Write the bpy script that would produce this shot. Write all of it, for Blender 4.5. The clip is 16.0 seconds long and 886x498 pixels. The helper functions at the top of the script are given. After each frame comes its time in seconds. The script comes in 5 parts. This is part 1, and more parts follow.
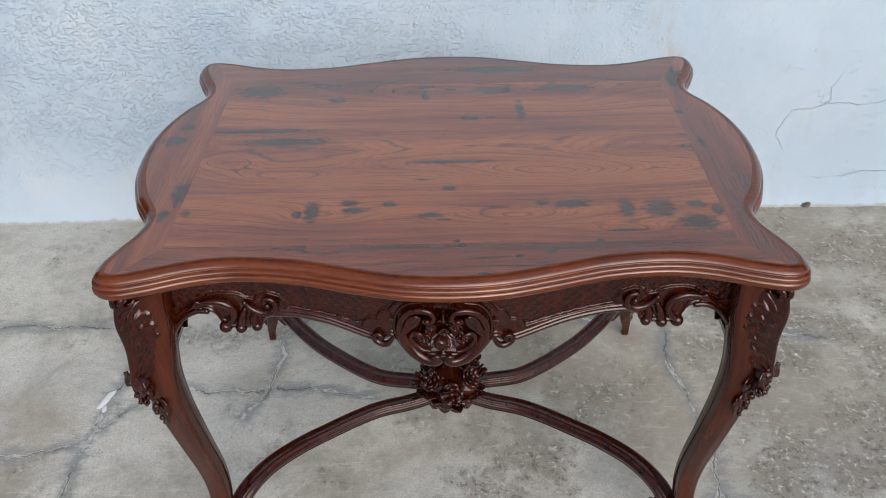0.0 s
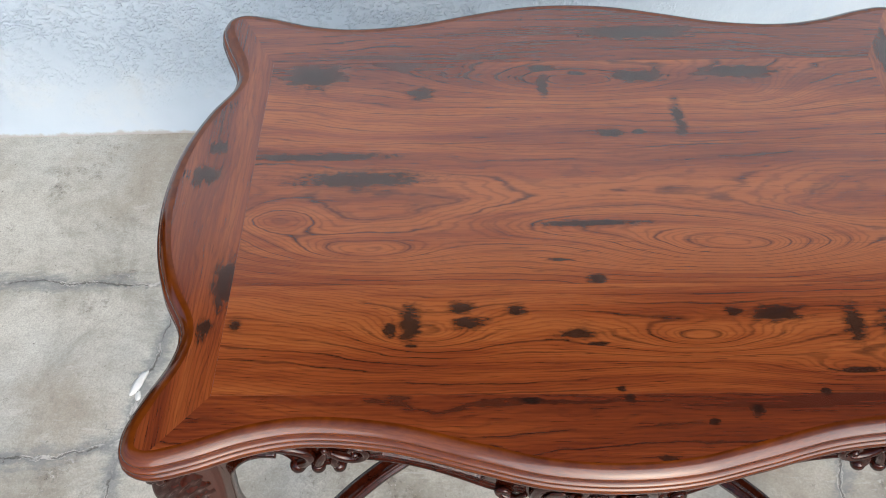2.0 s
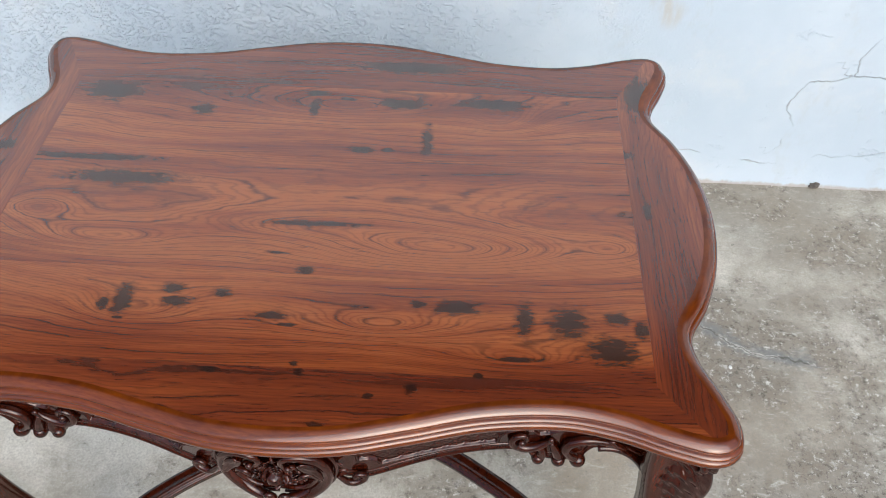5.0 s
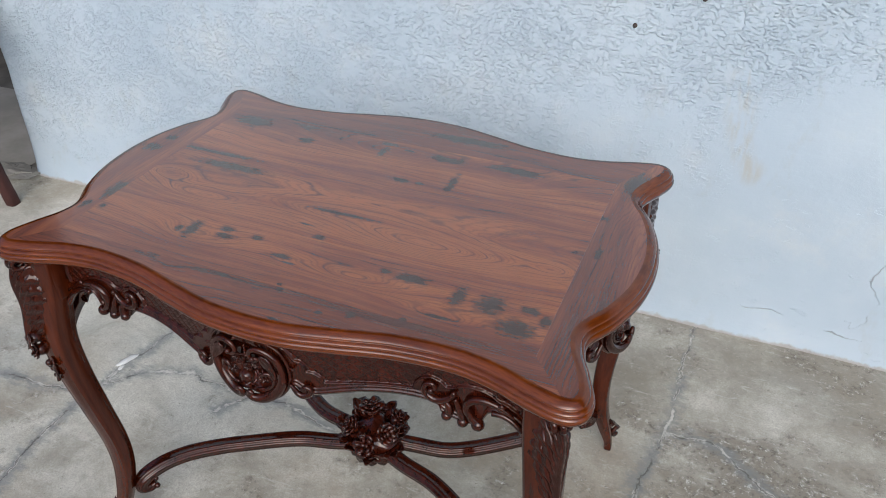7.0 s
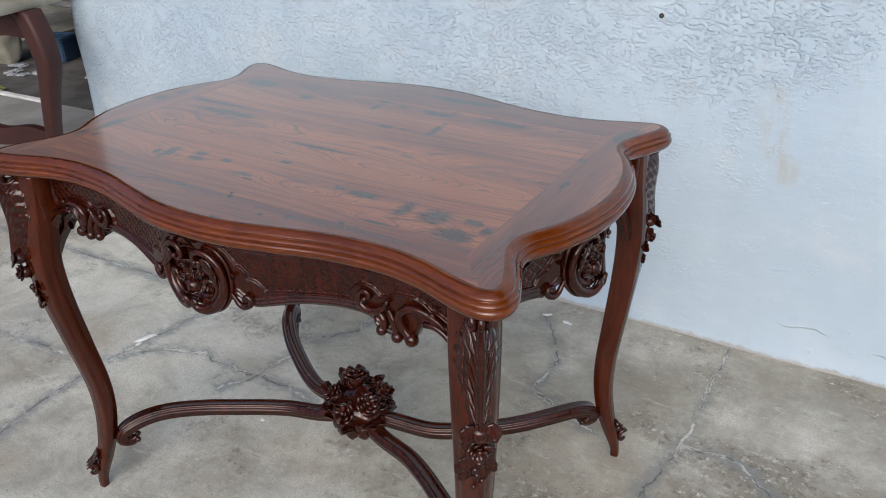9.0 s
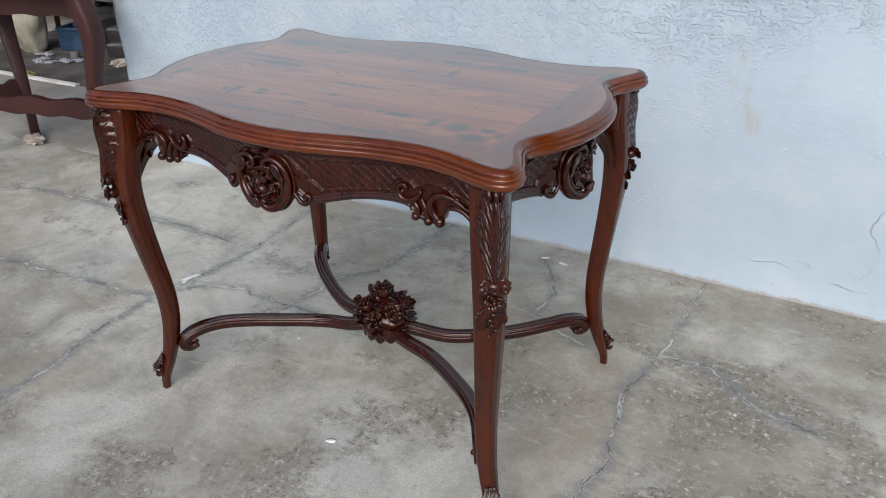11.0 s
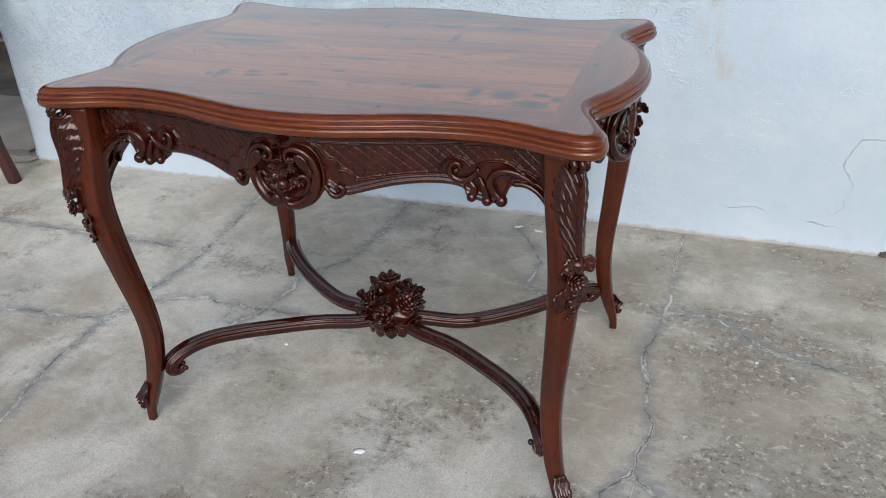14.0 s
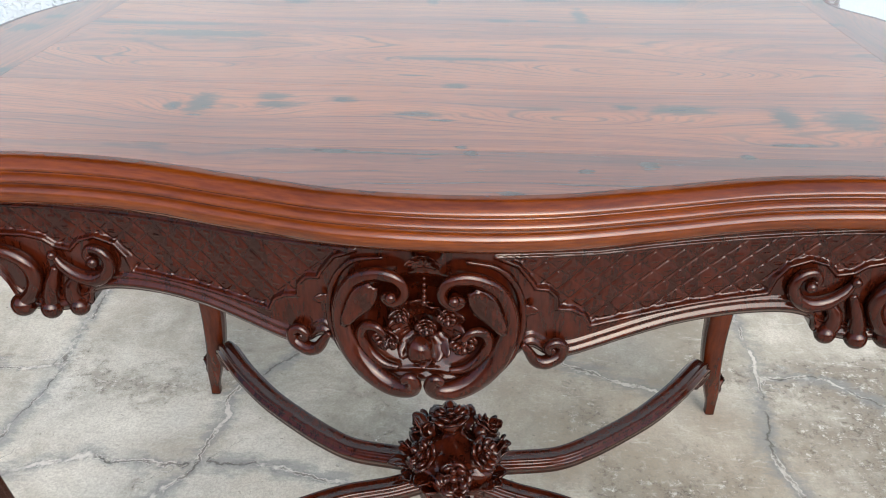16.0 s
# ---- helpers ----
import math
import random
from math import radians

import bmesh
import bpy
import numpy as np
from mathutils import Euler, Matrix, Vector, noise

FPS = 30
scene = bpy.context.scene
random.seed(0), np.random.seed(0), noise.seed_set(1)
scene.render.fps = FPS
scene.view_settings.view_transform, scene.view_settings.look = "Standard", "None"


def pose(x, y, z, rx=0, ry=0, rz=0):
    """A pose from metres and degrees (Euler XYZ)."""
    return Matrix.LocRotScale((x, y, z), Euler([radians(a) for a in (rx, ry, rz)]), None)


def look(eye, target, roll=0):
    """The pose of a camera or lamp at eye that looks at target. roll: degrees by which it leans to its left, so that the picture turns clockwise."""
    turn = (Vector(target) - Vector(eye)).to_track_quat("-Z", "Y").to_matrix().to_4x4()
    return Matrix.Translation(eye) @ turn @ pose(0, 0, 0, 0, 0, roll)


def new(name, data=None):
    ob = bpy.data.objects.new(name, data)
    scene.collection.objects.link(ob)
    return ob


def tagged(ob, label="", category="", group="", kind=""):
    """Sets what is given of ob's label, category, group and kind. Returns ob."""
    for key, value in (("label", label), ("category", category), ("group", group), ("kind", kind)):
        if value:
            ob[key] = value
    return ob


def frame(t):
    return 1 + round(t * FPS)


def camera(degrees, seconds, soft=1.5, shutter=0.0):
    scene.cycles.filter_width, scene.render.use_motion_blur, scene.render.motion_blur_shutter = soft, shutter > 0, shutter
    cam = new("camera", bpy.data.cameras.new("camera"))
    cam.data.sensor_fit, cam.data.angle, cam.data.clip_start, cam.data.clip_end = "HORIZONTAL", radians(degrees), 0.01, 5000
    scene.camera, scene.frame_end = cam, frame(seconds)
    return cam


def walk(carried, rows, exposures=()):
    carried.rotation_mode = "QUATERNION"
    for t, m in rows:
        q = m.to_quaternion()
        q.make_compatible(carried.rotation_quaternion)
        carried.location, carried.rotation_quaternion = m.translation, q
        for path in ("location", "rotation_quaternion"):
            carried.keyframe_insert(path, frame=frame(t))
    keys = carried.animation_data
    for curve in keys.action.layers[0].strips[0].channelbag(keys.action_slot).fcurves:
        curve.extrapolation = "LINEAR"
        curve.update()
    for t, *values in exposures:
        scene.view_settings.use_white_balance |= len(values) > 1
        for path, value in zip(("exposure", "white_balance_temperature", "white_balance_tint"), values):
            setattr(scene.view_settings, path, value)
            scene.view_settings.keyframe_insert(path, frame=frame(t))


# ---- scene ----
cam = camera(59.5, 16.0, soft=1.0)
PATH = [
    (0, (-0.005, -1.086, 1.433), (-0.008, 0.477, 0.186), -0.9),
    (0.5, (-0.056, -0.928, 1.441), (-0.118, 0.57, 0.118), -1.9),
    (1, (-0.094, -0.777, 1.446), (-0.137, 0.598, -0.006), -2.0),
    (1.5, (-0.117, -0.641, 1.455), (-0.158, 0.608, -0.107), -1.8),
    (2, (-0.151, -0.56, 1.478), (-0.186, 0.596, -0.153), -1.9),
    (2.5, (-0.154, -0.549, 1.494), (-0.179, 0.577, -0.159), -1.1),
    (3, (-0.125, -0.556, 1.489), (-0.132, 0.58, -0.157), 0.3),
    (3.5, (-0.008, -0.589, 1.486), (-0.02, 0.566, -0.147), 0.4),
    (4, (0.07, -0.612, 1.49), (0.063, 0.58, -0.116), 0.4),
    (4.5, (0.13, -0.63, 1.489), (0.119, 0.612, -0.079), 0.5),
    (6.8, (0.542, -0.952, 1.447), (-0.048, 0.56, 0.278), 0.2),
    (7, (0.589, -0.973, 1.445), (-0.051, 0.55, 0.318), -0.1),
    (7.5, (0.658, -0.989, 1.43), (-0.055, 0.557, 0.382), -0.7),
    (8, (0.705, -0.939, 1.354), (-0.077, 0.604, 0.35), -0.5),
    (8.5, (0.781, -0.898, 1.257), (-0.085, 0.624, 0.29), -0.6),
    (9, (0.815, -0.959, 1.213), (-0.097, 0.555, 0.277), -1.0),
    (9.5, (0.813, -1.054, 1.199), (-0.104, 0.466, 0.278), -1.0),
    (10, (0.848, -1.13, 1.186), (-0.065, 0.4, 0.278), -0.9),
    (12.3, (1.012, -1.358, 1.205), (0.114, 0.149, 0.244), -1.2),
    (12.5, (1.007, -1.359, 1.201), (0.12, 0.153, 0.239), -1.3),
    (13, (0.951, -1.347, 1.198), (0.103, 0.175, 0.215), -1.6),
    (13.5, (0.783, -1.319, 1.181), (0.049, 0.254, 0.187), -2.0),
    (14, (0.626, -1.278, 1.157), (0.016, 0.345, 0.16), -2.5),
    (14.5, (0.471, -1.135, 1.116), (0.011, 0.528, 0.105), -2.1),
    (15, (0.285, -1.038, 1.093), (-0.03, 0.642, 0.055), -1.2),
    (15.5, (0.09, -0.92, 1.064), (-0.058, 0.773, 0.009), -0.3),
    (16, (0.027, -0.741, 0.984), (-0.06, 0.972, -0.044), 0.4),
]
walk(cam, [(t, look(eye, target, roll)) for t, eye, target, roll in PATH],
     exposures=((0, 0.22, 6060, 10), (1.0, 0.46, 6100, 10), (2.0, 0.58, 6200, 10), (4.5, 0.62, 6200, 10), (7, 0.20, 6060, 10), (12.5, 0.20, 6060, 10), (13.5, 0.22, 6060, 10),
                (14.5, 0.38, 6150, 10), (15.5, 0.78, 6300, 10), (16, 0.90, 6350, 10)))

# ---------------------------------------------------------------- light
world = bpy.data.worlds.new("sky_world")
scene.world = world
world.use_nodes = True
wt = world.node_tree
sky = wt.nodes.new("ShaderNodeTexSky")
sky.sky_type = "NISHITA"
sky.sun_disc = False
sky.sun_elevation = radians(35)
sky.sun_rotation = radians(160)
sky.dust_density = 4.0
sky.air_density = 1.0
sky.ozone_density = 1.0
wt.nodes["Background"].inputs["Strength"].default_value = 0.15
wt.links.new(sky.outputs[0], wt.nodes["Background"].inputs["Color"])
sun = new("sun", bpy.data.lights.new("sun", "SUN"))
sun.data.energy = 1.15
sun.data.angle = radians(65)
sun.data.color = (0.93, 0.965, 1.0)
sun.matrix_world = look((1.7, -4.7, 2.9), (0, 0, 0))

TABLE_X, TABLE_Y = 0.004, 0.037
TOP = 0.76
WALL_Y = 0.914


# ---------------------------------------------------------------- node helpers
class Nodes:
    def __init__(self, name):
        self.mat = bpy.data.materials.new(name)
        self.mat.use_nodes = True
        self.t = self.mat.node_tree
        self.bsdf = self.t.nodes["Principled BSDF"]

    def put(self, socket, value):
        if isinstance(value, bpy.types.NodeSocket):
            self.t.links.new(value, socket)
        else:
            socket.default_value = value

    def math(self, op, a, b=0.0, clamp=False):
        n = self.t.nodes.new("ShaderNodeMath")
        n.operation, n.use_clamp = op, clamp
        self.put(n.inputs[0], a)
        self.put(n.inputs[1], b)
        return n.outputs[0]

    def vec(self, op, a, b=(0, 0, 0)):
        n = self.t.nodes.new("ShaderNodeVectorMath")
        n.operation = op
        self.put(n.inputs[0], a)
        if op not in ("LENGTH", "NORMALIZE"):
            self.put(n.inputs[1], b)
        return n.outputs["Value"] if op in ("LENGTH", "DOT_PRODUCT", "DISTANCE") else n.outputs[0]

    def coord(self):
        return self.t.nodes.new("ShaderNodeTexCoord").outputs["Object"]

    def noise(self, vector, scale, detail=3.0, rough=0.55, distort=0.0):
        n = self.t.nodes.new("ShaderNodeTexNoise")
        self.put(n.inputs["Vector"], vector)
        n.inputs["Scale"].default_value = scale
        n.inputs["Detail"].default_value = detail
        n.inputs["Roughness"].default_value = rough
        n.inputs["Distortion"].default_value = distort
        return n.outputs[0]

    def step(self, value, lo, hi, a=0.0, b=1.0):
        n = self.t.nodes.new("ShaderNodeMapRange")
        n.interpolation_type = "SMOOTHSTEP"
        self.put(n.inputs["Value"], value)
        for key, v in (("From Min", lo), ("From Max", hi), ("To Min", a), ("To Max", b)):
            n.inputs[key].default_value = v
        return n.outputs[0]

    def mix(self, fac, a, b, mode="MIX"):
        n = self.t.nodes.new("ShaderNodeMix")
        n.data_type, n.blend_type = "RGBA", mode
        self.put(n.inputs["Factor"], fac)
        for s, v in ((n.inputs[6], a), (n.inputs[7], b)):
            self.put(s, v if isinstance(v, bpy.types.NodeSocket) else (*v, 1.0))
        return n.outputs[2]

    def ramp(self, fac, stops):
        n = self.t.nodes.new("ShaderNodeValToRGB")
        e = n.color_ramp.elements
        while len(e) < len(stops):
            e.new(0.5)
        for el, (p, c) in zip(e, stops):
            el.position, el.color = p, (*c, 1.0)
        self.put(n.inputs[0], fac)
        return n.outputs[0]

    def attr(self, name):
        n = self.t.nodes.new("ShaderNodeAttribute")
        n.attribute_name = name
        return n.outputs["Fac"]

    def random(self):
        return self.t.nodes.new("ShaderNodeObjectInfo").outputs["Random"]

    def bump(self, height, strength=0.3, distance=0.002):
        n = self.t.nodes.new("ShaderNodeBump")
        n.inputs["Strength"].default_value = strength
        n.inputs["Distance"].default_value = distance
        self.put(n.inputs["Height"], height)
        self.t.links.new(n.outputs[0], self.bsdf.inputs["Normal"])

    def lacquer(self, tint, rough=0.08, ior=1.6):
        self.bsdf.inputs["Coat Weight"].default_value = 1.0
        self.bsdf.inputs["Coat IOR"].default_value = ior
        self.bsdf.inputs["Coat Tint"].default_value = (*tint, 1.0)
        self.put(self.bsdf.inputs["Coat Roughness"], rough)

    def done(self, color, rough=0.5, metal=0.0, spec=0.5):
        self.put(self.bsdf.inputs["Base Color"], color if isinstance(color, bpy.types.NodeSocket) else (*color, 1.0))
        self.put(self.bsdf.inputs["Roughness"], rough)
        self.bsdf.inputs["Metallic"].default_value = metal
        self.bsdf.inputs["Specular IOR Level"].default_value = spec
        return self.mat


# ---------------------------------------------------------------- materials
# growth eyes of the figured boards: x, y, reach along, reach across, strength
EYES = [(0.16, -0.086, 0.16, 0.040, 5.5), (-0.26, -0.091, 0.11, 0.028, 3.4), (0.003, 0.184, 0.14, 0.035, 4.0),
        (0.104, -0.203, 0.075, 0.02, 2.0), (0.25, -0.241, 0.06, 0.014, 1.6), (-0.363, -0.048, 0.06, 0.03, 1.8),
        (0.233, 0.16, 0.06, 0.03, 1.5), (0.38, -0.076, 0.05, 0.025, 1.8), (-0.19, -0.20, 0.06, 0.025, 1.6),
        (-0.03, -0.06, 0.14, 0.03, 1.8)]
# dark heartwood flecks: x, y, half length, half width
FLECKS_FRONT = [(0.046, -0.335, 0.008, 0.003), (-0.15, -0.323, 0.03, 0.0025), (0.095, -0.297, 0.004, 0.003), (0.14, -0.285, 0.005, 0.006),
                (-0.083, -0.274, 0.009, 0.003), (0.017, -0.271, 0.004, 0.004), (0.212, -0.266, 0.004, 0.003), (0.009, -0.262, 0.004, 0.003),
                (0.255, -0.242, 0.023, 0.0025), (-0.204, -0.212, 0.006, 0.002), (-0.007, -0.21, 0.009, 0.002), (-0.03, -0.199, 0.018, 0.005),
                (-0.226, -0.193, 0.006, 0.007), (0.313, -0.19, 0.020, 0.019), (0.263, -0.188, 0.009, 0.02), (-0.205, -0.186, 0.010, 0.02)]
FLECKS_MID = [(-0.393, -0.186, 0.006, 0.006), (-0.143, -0.185, 0.015, 0.006), (0.184, -0.175, 0.023, 0.009), (0.139, -0.172, 0.009, 0.004),
              (-0.093, -0.169, 0.009, 0.006), (-0.151, -0.166, 0.012, 0.007), (-0.001, -0.13, 0.008, 0.005), (-0.038, -0.104, 0.011, 0.002),
              (0.001, -0.053, 0.053, 0.004), (-0.273, 0.018, 0.069, 0.010), (-0.33, 0.054, 0.078, 0.005), (0.361, -0.225, 0.023, 0.016),
              (0.397, -0.195, 0.008, 0.009), (0.368, -0.181, 0.013, 0.007)]
FLECKS_BACK = [(0.04, 0.09, 0.013, 0.005), (0.076, 0.092, 0.007, 0.004), (0.13, 0.116, 0.007, 0.027), (-0.201, 0.165, 0.015, 0.010),
               (-0.039, 0.178, 0.006, 0.016), (0.087, 0.194, 0.031, 0.009), (-0.344, 0.196, 0.034, 0.019), (0.008, 0.2, 0.009, 0.003),
               (0.229, 0.201, 0.042, 0.009), (-0.042, 0.211, 0.014, 0.005), (0.388, 0.239, 0.012, 0.007), (0.101, 0.282, 0.064, 0.011)]
FLECKS_SIDE = [(-0.413, -0.131, 0.010, 0.03), (-0.465, 0.026, 0.017, 0.011), (-0.453, 0.071, 0.009, 0.008), (0.402, 0.101, 0.011, 0.007),
               (0.424, -0.005, 0.004, 0.012), (0.489, 0.067, 0.004, 0.011), (0.441, 0.233, 0.024, 0.038), (-0.425, -0.19, 0.006, 0.012)]


# lighter and darker stripes that run along the boards: y, half width, change
STRIPES = [(-0.112, 0.022, 0.13), (0.052, 0.020, -0.13), (0.0, 0.022, 0.05), (-0.147, 0.012, -0.07), (-0.262, 0.022, -0.08), (0.088, 0.014, -0.07), (0.215, 0.02, -0.08),
           (-0.190, 0.03, 0.05)]


def figured_wood(name, along_y, flecks, eyes, shade=0.0):
    k = Nodes(name)
    co = k.coord()
    sep = k.t.nodes.new("ShaderNodeSeparateXYZ")
    k.put(sep.inputs[0], co)
    x, y = sep.outputs[0], sep.outputs[1]
    if along_y:
        x, y = y, x
    shift = k.math("MULTIPLY", k.random(), 7.0)

    def stretched(sx, sy):
        n = k.t.nodes.new("ShaderNodeCombineXYZ")
        k.put(n.inputs[0], k.math("MULTIPLY", x, sx))
        k.put(n.inputs[1], k.math("MULTIPLY", y, sy))
        k.put(n.inputs[2], shift)
        return n.outputs[0]

    warp = k.noise(stretched(2.2, 8.0), 1.0, 3.0, 0.45)
    phase = k.math("ADD", k.math("MULTIPLY", y, 26.0), k.math("MULTIPLY", warp, 2.6))
    phase = k.math("ADD", phase, k.math("MULTIPLY", k.noise(stretched(16.0, 60.0), 1.0, 3.0, 0.6), 0.30))
    heart = 0.0
    for cx, cy, a, b, s in eyes:
        d = k.vec("MULTIPLY", k.vec("SUBTRACT", co, (cx, cy, 0)), (1 / a, 1 / b, 0))
        q = k.math("ADD", k.vec("DOT_PRODUCT", d, d), 1.0)
        phase = k.math("ADD", phase, k.math("DIVIDE", s, q))
        heart = k.math("ADD", heart, k.math("DIVIDE", 0.17 * s, k.math("MULTIPLY", q, q)))
    ring = k.math("ADD", k.math("MULTIPLY", k.math("SINE", k.math("MULTIPLY", phase, 6.283)), 0.5), 0.5)
    lines = k.math("POWER", k.math("ADD", k.math("MULTIPLY", k.math("SINE", k.math("MULTIPLY", phase, 13.5)), 0.5), 0.5), 20.0)
    shown = k.math("ADD", k.step(k.noise(stretched(5.0, 30.0), 1.0, 4.0, 0.6), 0.36, 0.60), heart, True)
    lines = k.math("MULTIPLY", lines, shown)
    hair = k.math("POWER", k.math("ADD", k.math("MULTIPLY", k.math("SINE", k.math("MULTIPLY", phase, 47.0)), 0.5), 0.5), 4.0)
    fine = k.noise(stretched(14.0, 330.0), 1.0, 3.0, 0.6)
    pores = k.step(k.noise(stretched(30.0, 900.0), 1.0, 2.0, 0.5), 0.60, 0.74)
    broad = k.noise(stretched(1.6, 13.0), 1.0, 2.0)
    tone = k.math("ADD", k.math("ADD", k.math("MULTIPLY", broad, 0.85), k.math("MULTIPLY", ring, 0.09)), k.math("MULTIPLY", fine, 0.34))
    tone = k.math("ADD", tone, k.math("MULTIPLY", k.math("SUBTRACT", k.random(), 0.5), 0.10))
    tone = k.math("ADD", tone, k.math("ADD", k.math("MULTIPLY", heart, 0.10), shade))
    if not along_y:
        wob = k.math("ADD", y, k.math("MULTIPLY", k.math("SUBTRACT", warp, 0.5), 0.03))
        for sy, sw, sd in STRIPES:
            q = k.math("DIVIDE", k.math("SUBTRACT", wob, sy), sw)
            tone = k.math("ADD", tone, k.math("DIVIDE", sd, k.math("ADD", k.math("MULTIPLY", q, q), 1.0)))
    col = k.ramp(tone, [(0.32, (0.20, 0.056, 0.025)), (0.50, (0.40, 0.130, 0.046)), (0.64, (0.62, 0.255, 0.088)), (0.80, (0.84, 0.43, 0.165))])
    col = k.mix(k.math("MULTIPLY", lines, 0.25 if along_y else 0.68), col, (0.055, 0.018, 0.011))
    col = k.mix(k.math("MULTIPLY", hair, 0.30), col, (0.08, 0.022, 0.012))
    col = k.mix(k.math("MULTIPLY", pores, 0.62), col, (0.03, 0.009, 0.005))
    edge = k.math("MULTIPLY", k.math("SUBTRACT", k.noise(stretched(55.0, 170.0), 1.0, 5.0, 0.72), 0.5), 3.4)
    near = None
    for cx, cy, a, b in flecks:
        d = k.vec("LENGTH", k.vec("MULTIPLY", k.vec("SUBTRACT", co, (cx, cy, TOP)), (1 / a, 1 / b, 0)))
        near = d if near is None else k.math("MINIMUM", near, d)
    if near is not None:
        dark = k.step(k.math("ADD", near, edge), 1.75, 0.55)
        col = k.mix(k.math("MULTIPLY", dark, 0.86), col, (0.014, 0.009, 0.007))
    k.bump(k.math("ADD", fine, k.math("MULTIPLY", lines, -0.3)), 0.06, 0.0006)
    k.lacquer((0.40, 0.215, 0.115), k.math("ADD", k.math("MULTIPLY", broad, 0.10), 0.09), 2.0)
    # sheen puts a grey haze on grazing views, in place of reflected wall and sky
    k.bsdf.inputs["Sheen Weight"].default_value = 0.62
    k.bsdf.inputs["Sheen Roughness"].default_value = 0.38
    k.bsdf.inputs["Sheen Tint"].default_value = (0.50, 0.60, 0.61, 1.0)
    return k.done(col, 0.45, spec=0.15)


def stained_wood(name, light, dark, rough=0.2, axis=(14, 14, 3.0), bump=0.10, ior=1.45):
    k = Nodes(name)
    co = k.coord()
    long = k.noise(k.vec("MULTIPLY", co, axis), 5.0, 4.0, 0.6, 0.6)
    fine = k.noise(k.vec("MULTIPLY", co, (axis[0] * 3, axis[1] * 3, axis[2] * 3)), 9.0, 3.0)
    worn = k.noise(co, 9.0, 3.0)
    tone = k.math("ADD", k.math("MULTIPLY", long, 0.6), k.math("MULTIPLY", fine, 0.4))
    col = k.mix(k.step(tone, 0.30, 0.72), dark, light)
    col = k.mix(k.math("MULTIPLY", k.step(worn, 0.5, 0.75), 0.35), col, tuple(0.55 * v for v in dark))
    k.bump(fine, bump, 0.0008)
    k.lacquer((0.38, 0.25, 0.20), k.math("ADD", k.math("MULTIPLY", worn, 0.10), rough - 0.05), ior)
    return k.done(col, 0.45, spec=0.15)


BOARD_FRONT = figured_wood("figured_board_front", False, FLECKS_FRONT + FLECKS_MID[:7] + FLECKS_MID[11:], EYES)
BOARD_MID = figured_wood("figured_board_middle", False, FLECKS_MID, EYES)
BOARD_BACK = figured_wood("figured_board_back", False, FLECKS_BACK, EYES)
RAIL_LONG = figured_wood("border_wood_long", False, FLECKS_FRONT[:8] + FLECKS_BACK[-1:], EYES[4:5], -0.10)
RAIL_SIDE = figured_wood("border_wood_side", True, FLECKS_SIDE, [], -0.20)
EDGE = stained_wood("moulding_wood", (0.46, 0.158, 0.015), (0.21, 0.058, 0.007), 0.07, (2.5, 2.5, 30), 0.05, 1.6)
CARVED = stained_wood("carved_mahogany", (0.135, 0.0330, 0.0125), (0.042, 0.0105, 0.0050), 0.05, (14, 14, 3.0), 0.06, 1.45)
LEGWOOD = stained_wood("leg_mahogany", (0.240, 0.064, 0.015), (0.100, 0.025, 0.007), 0.13, (9, 9, 1.2), 0.05)


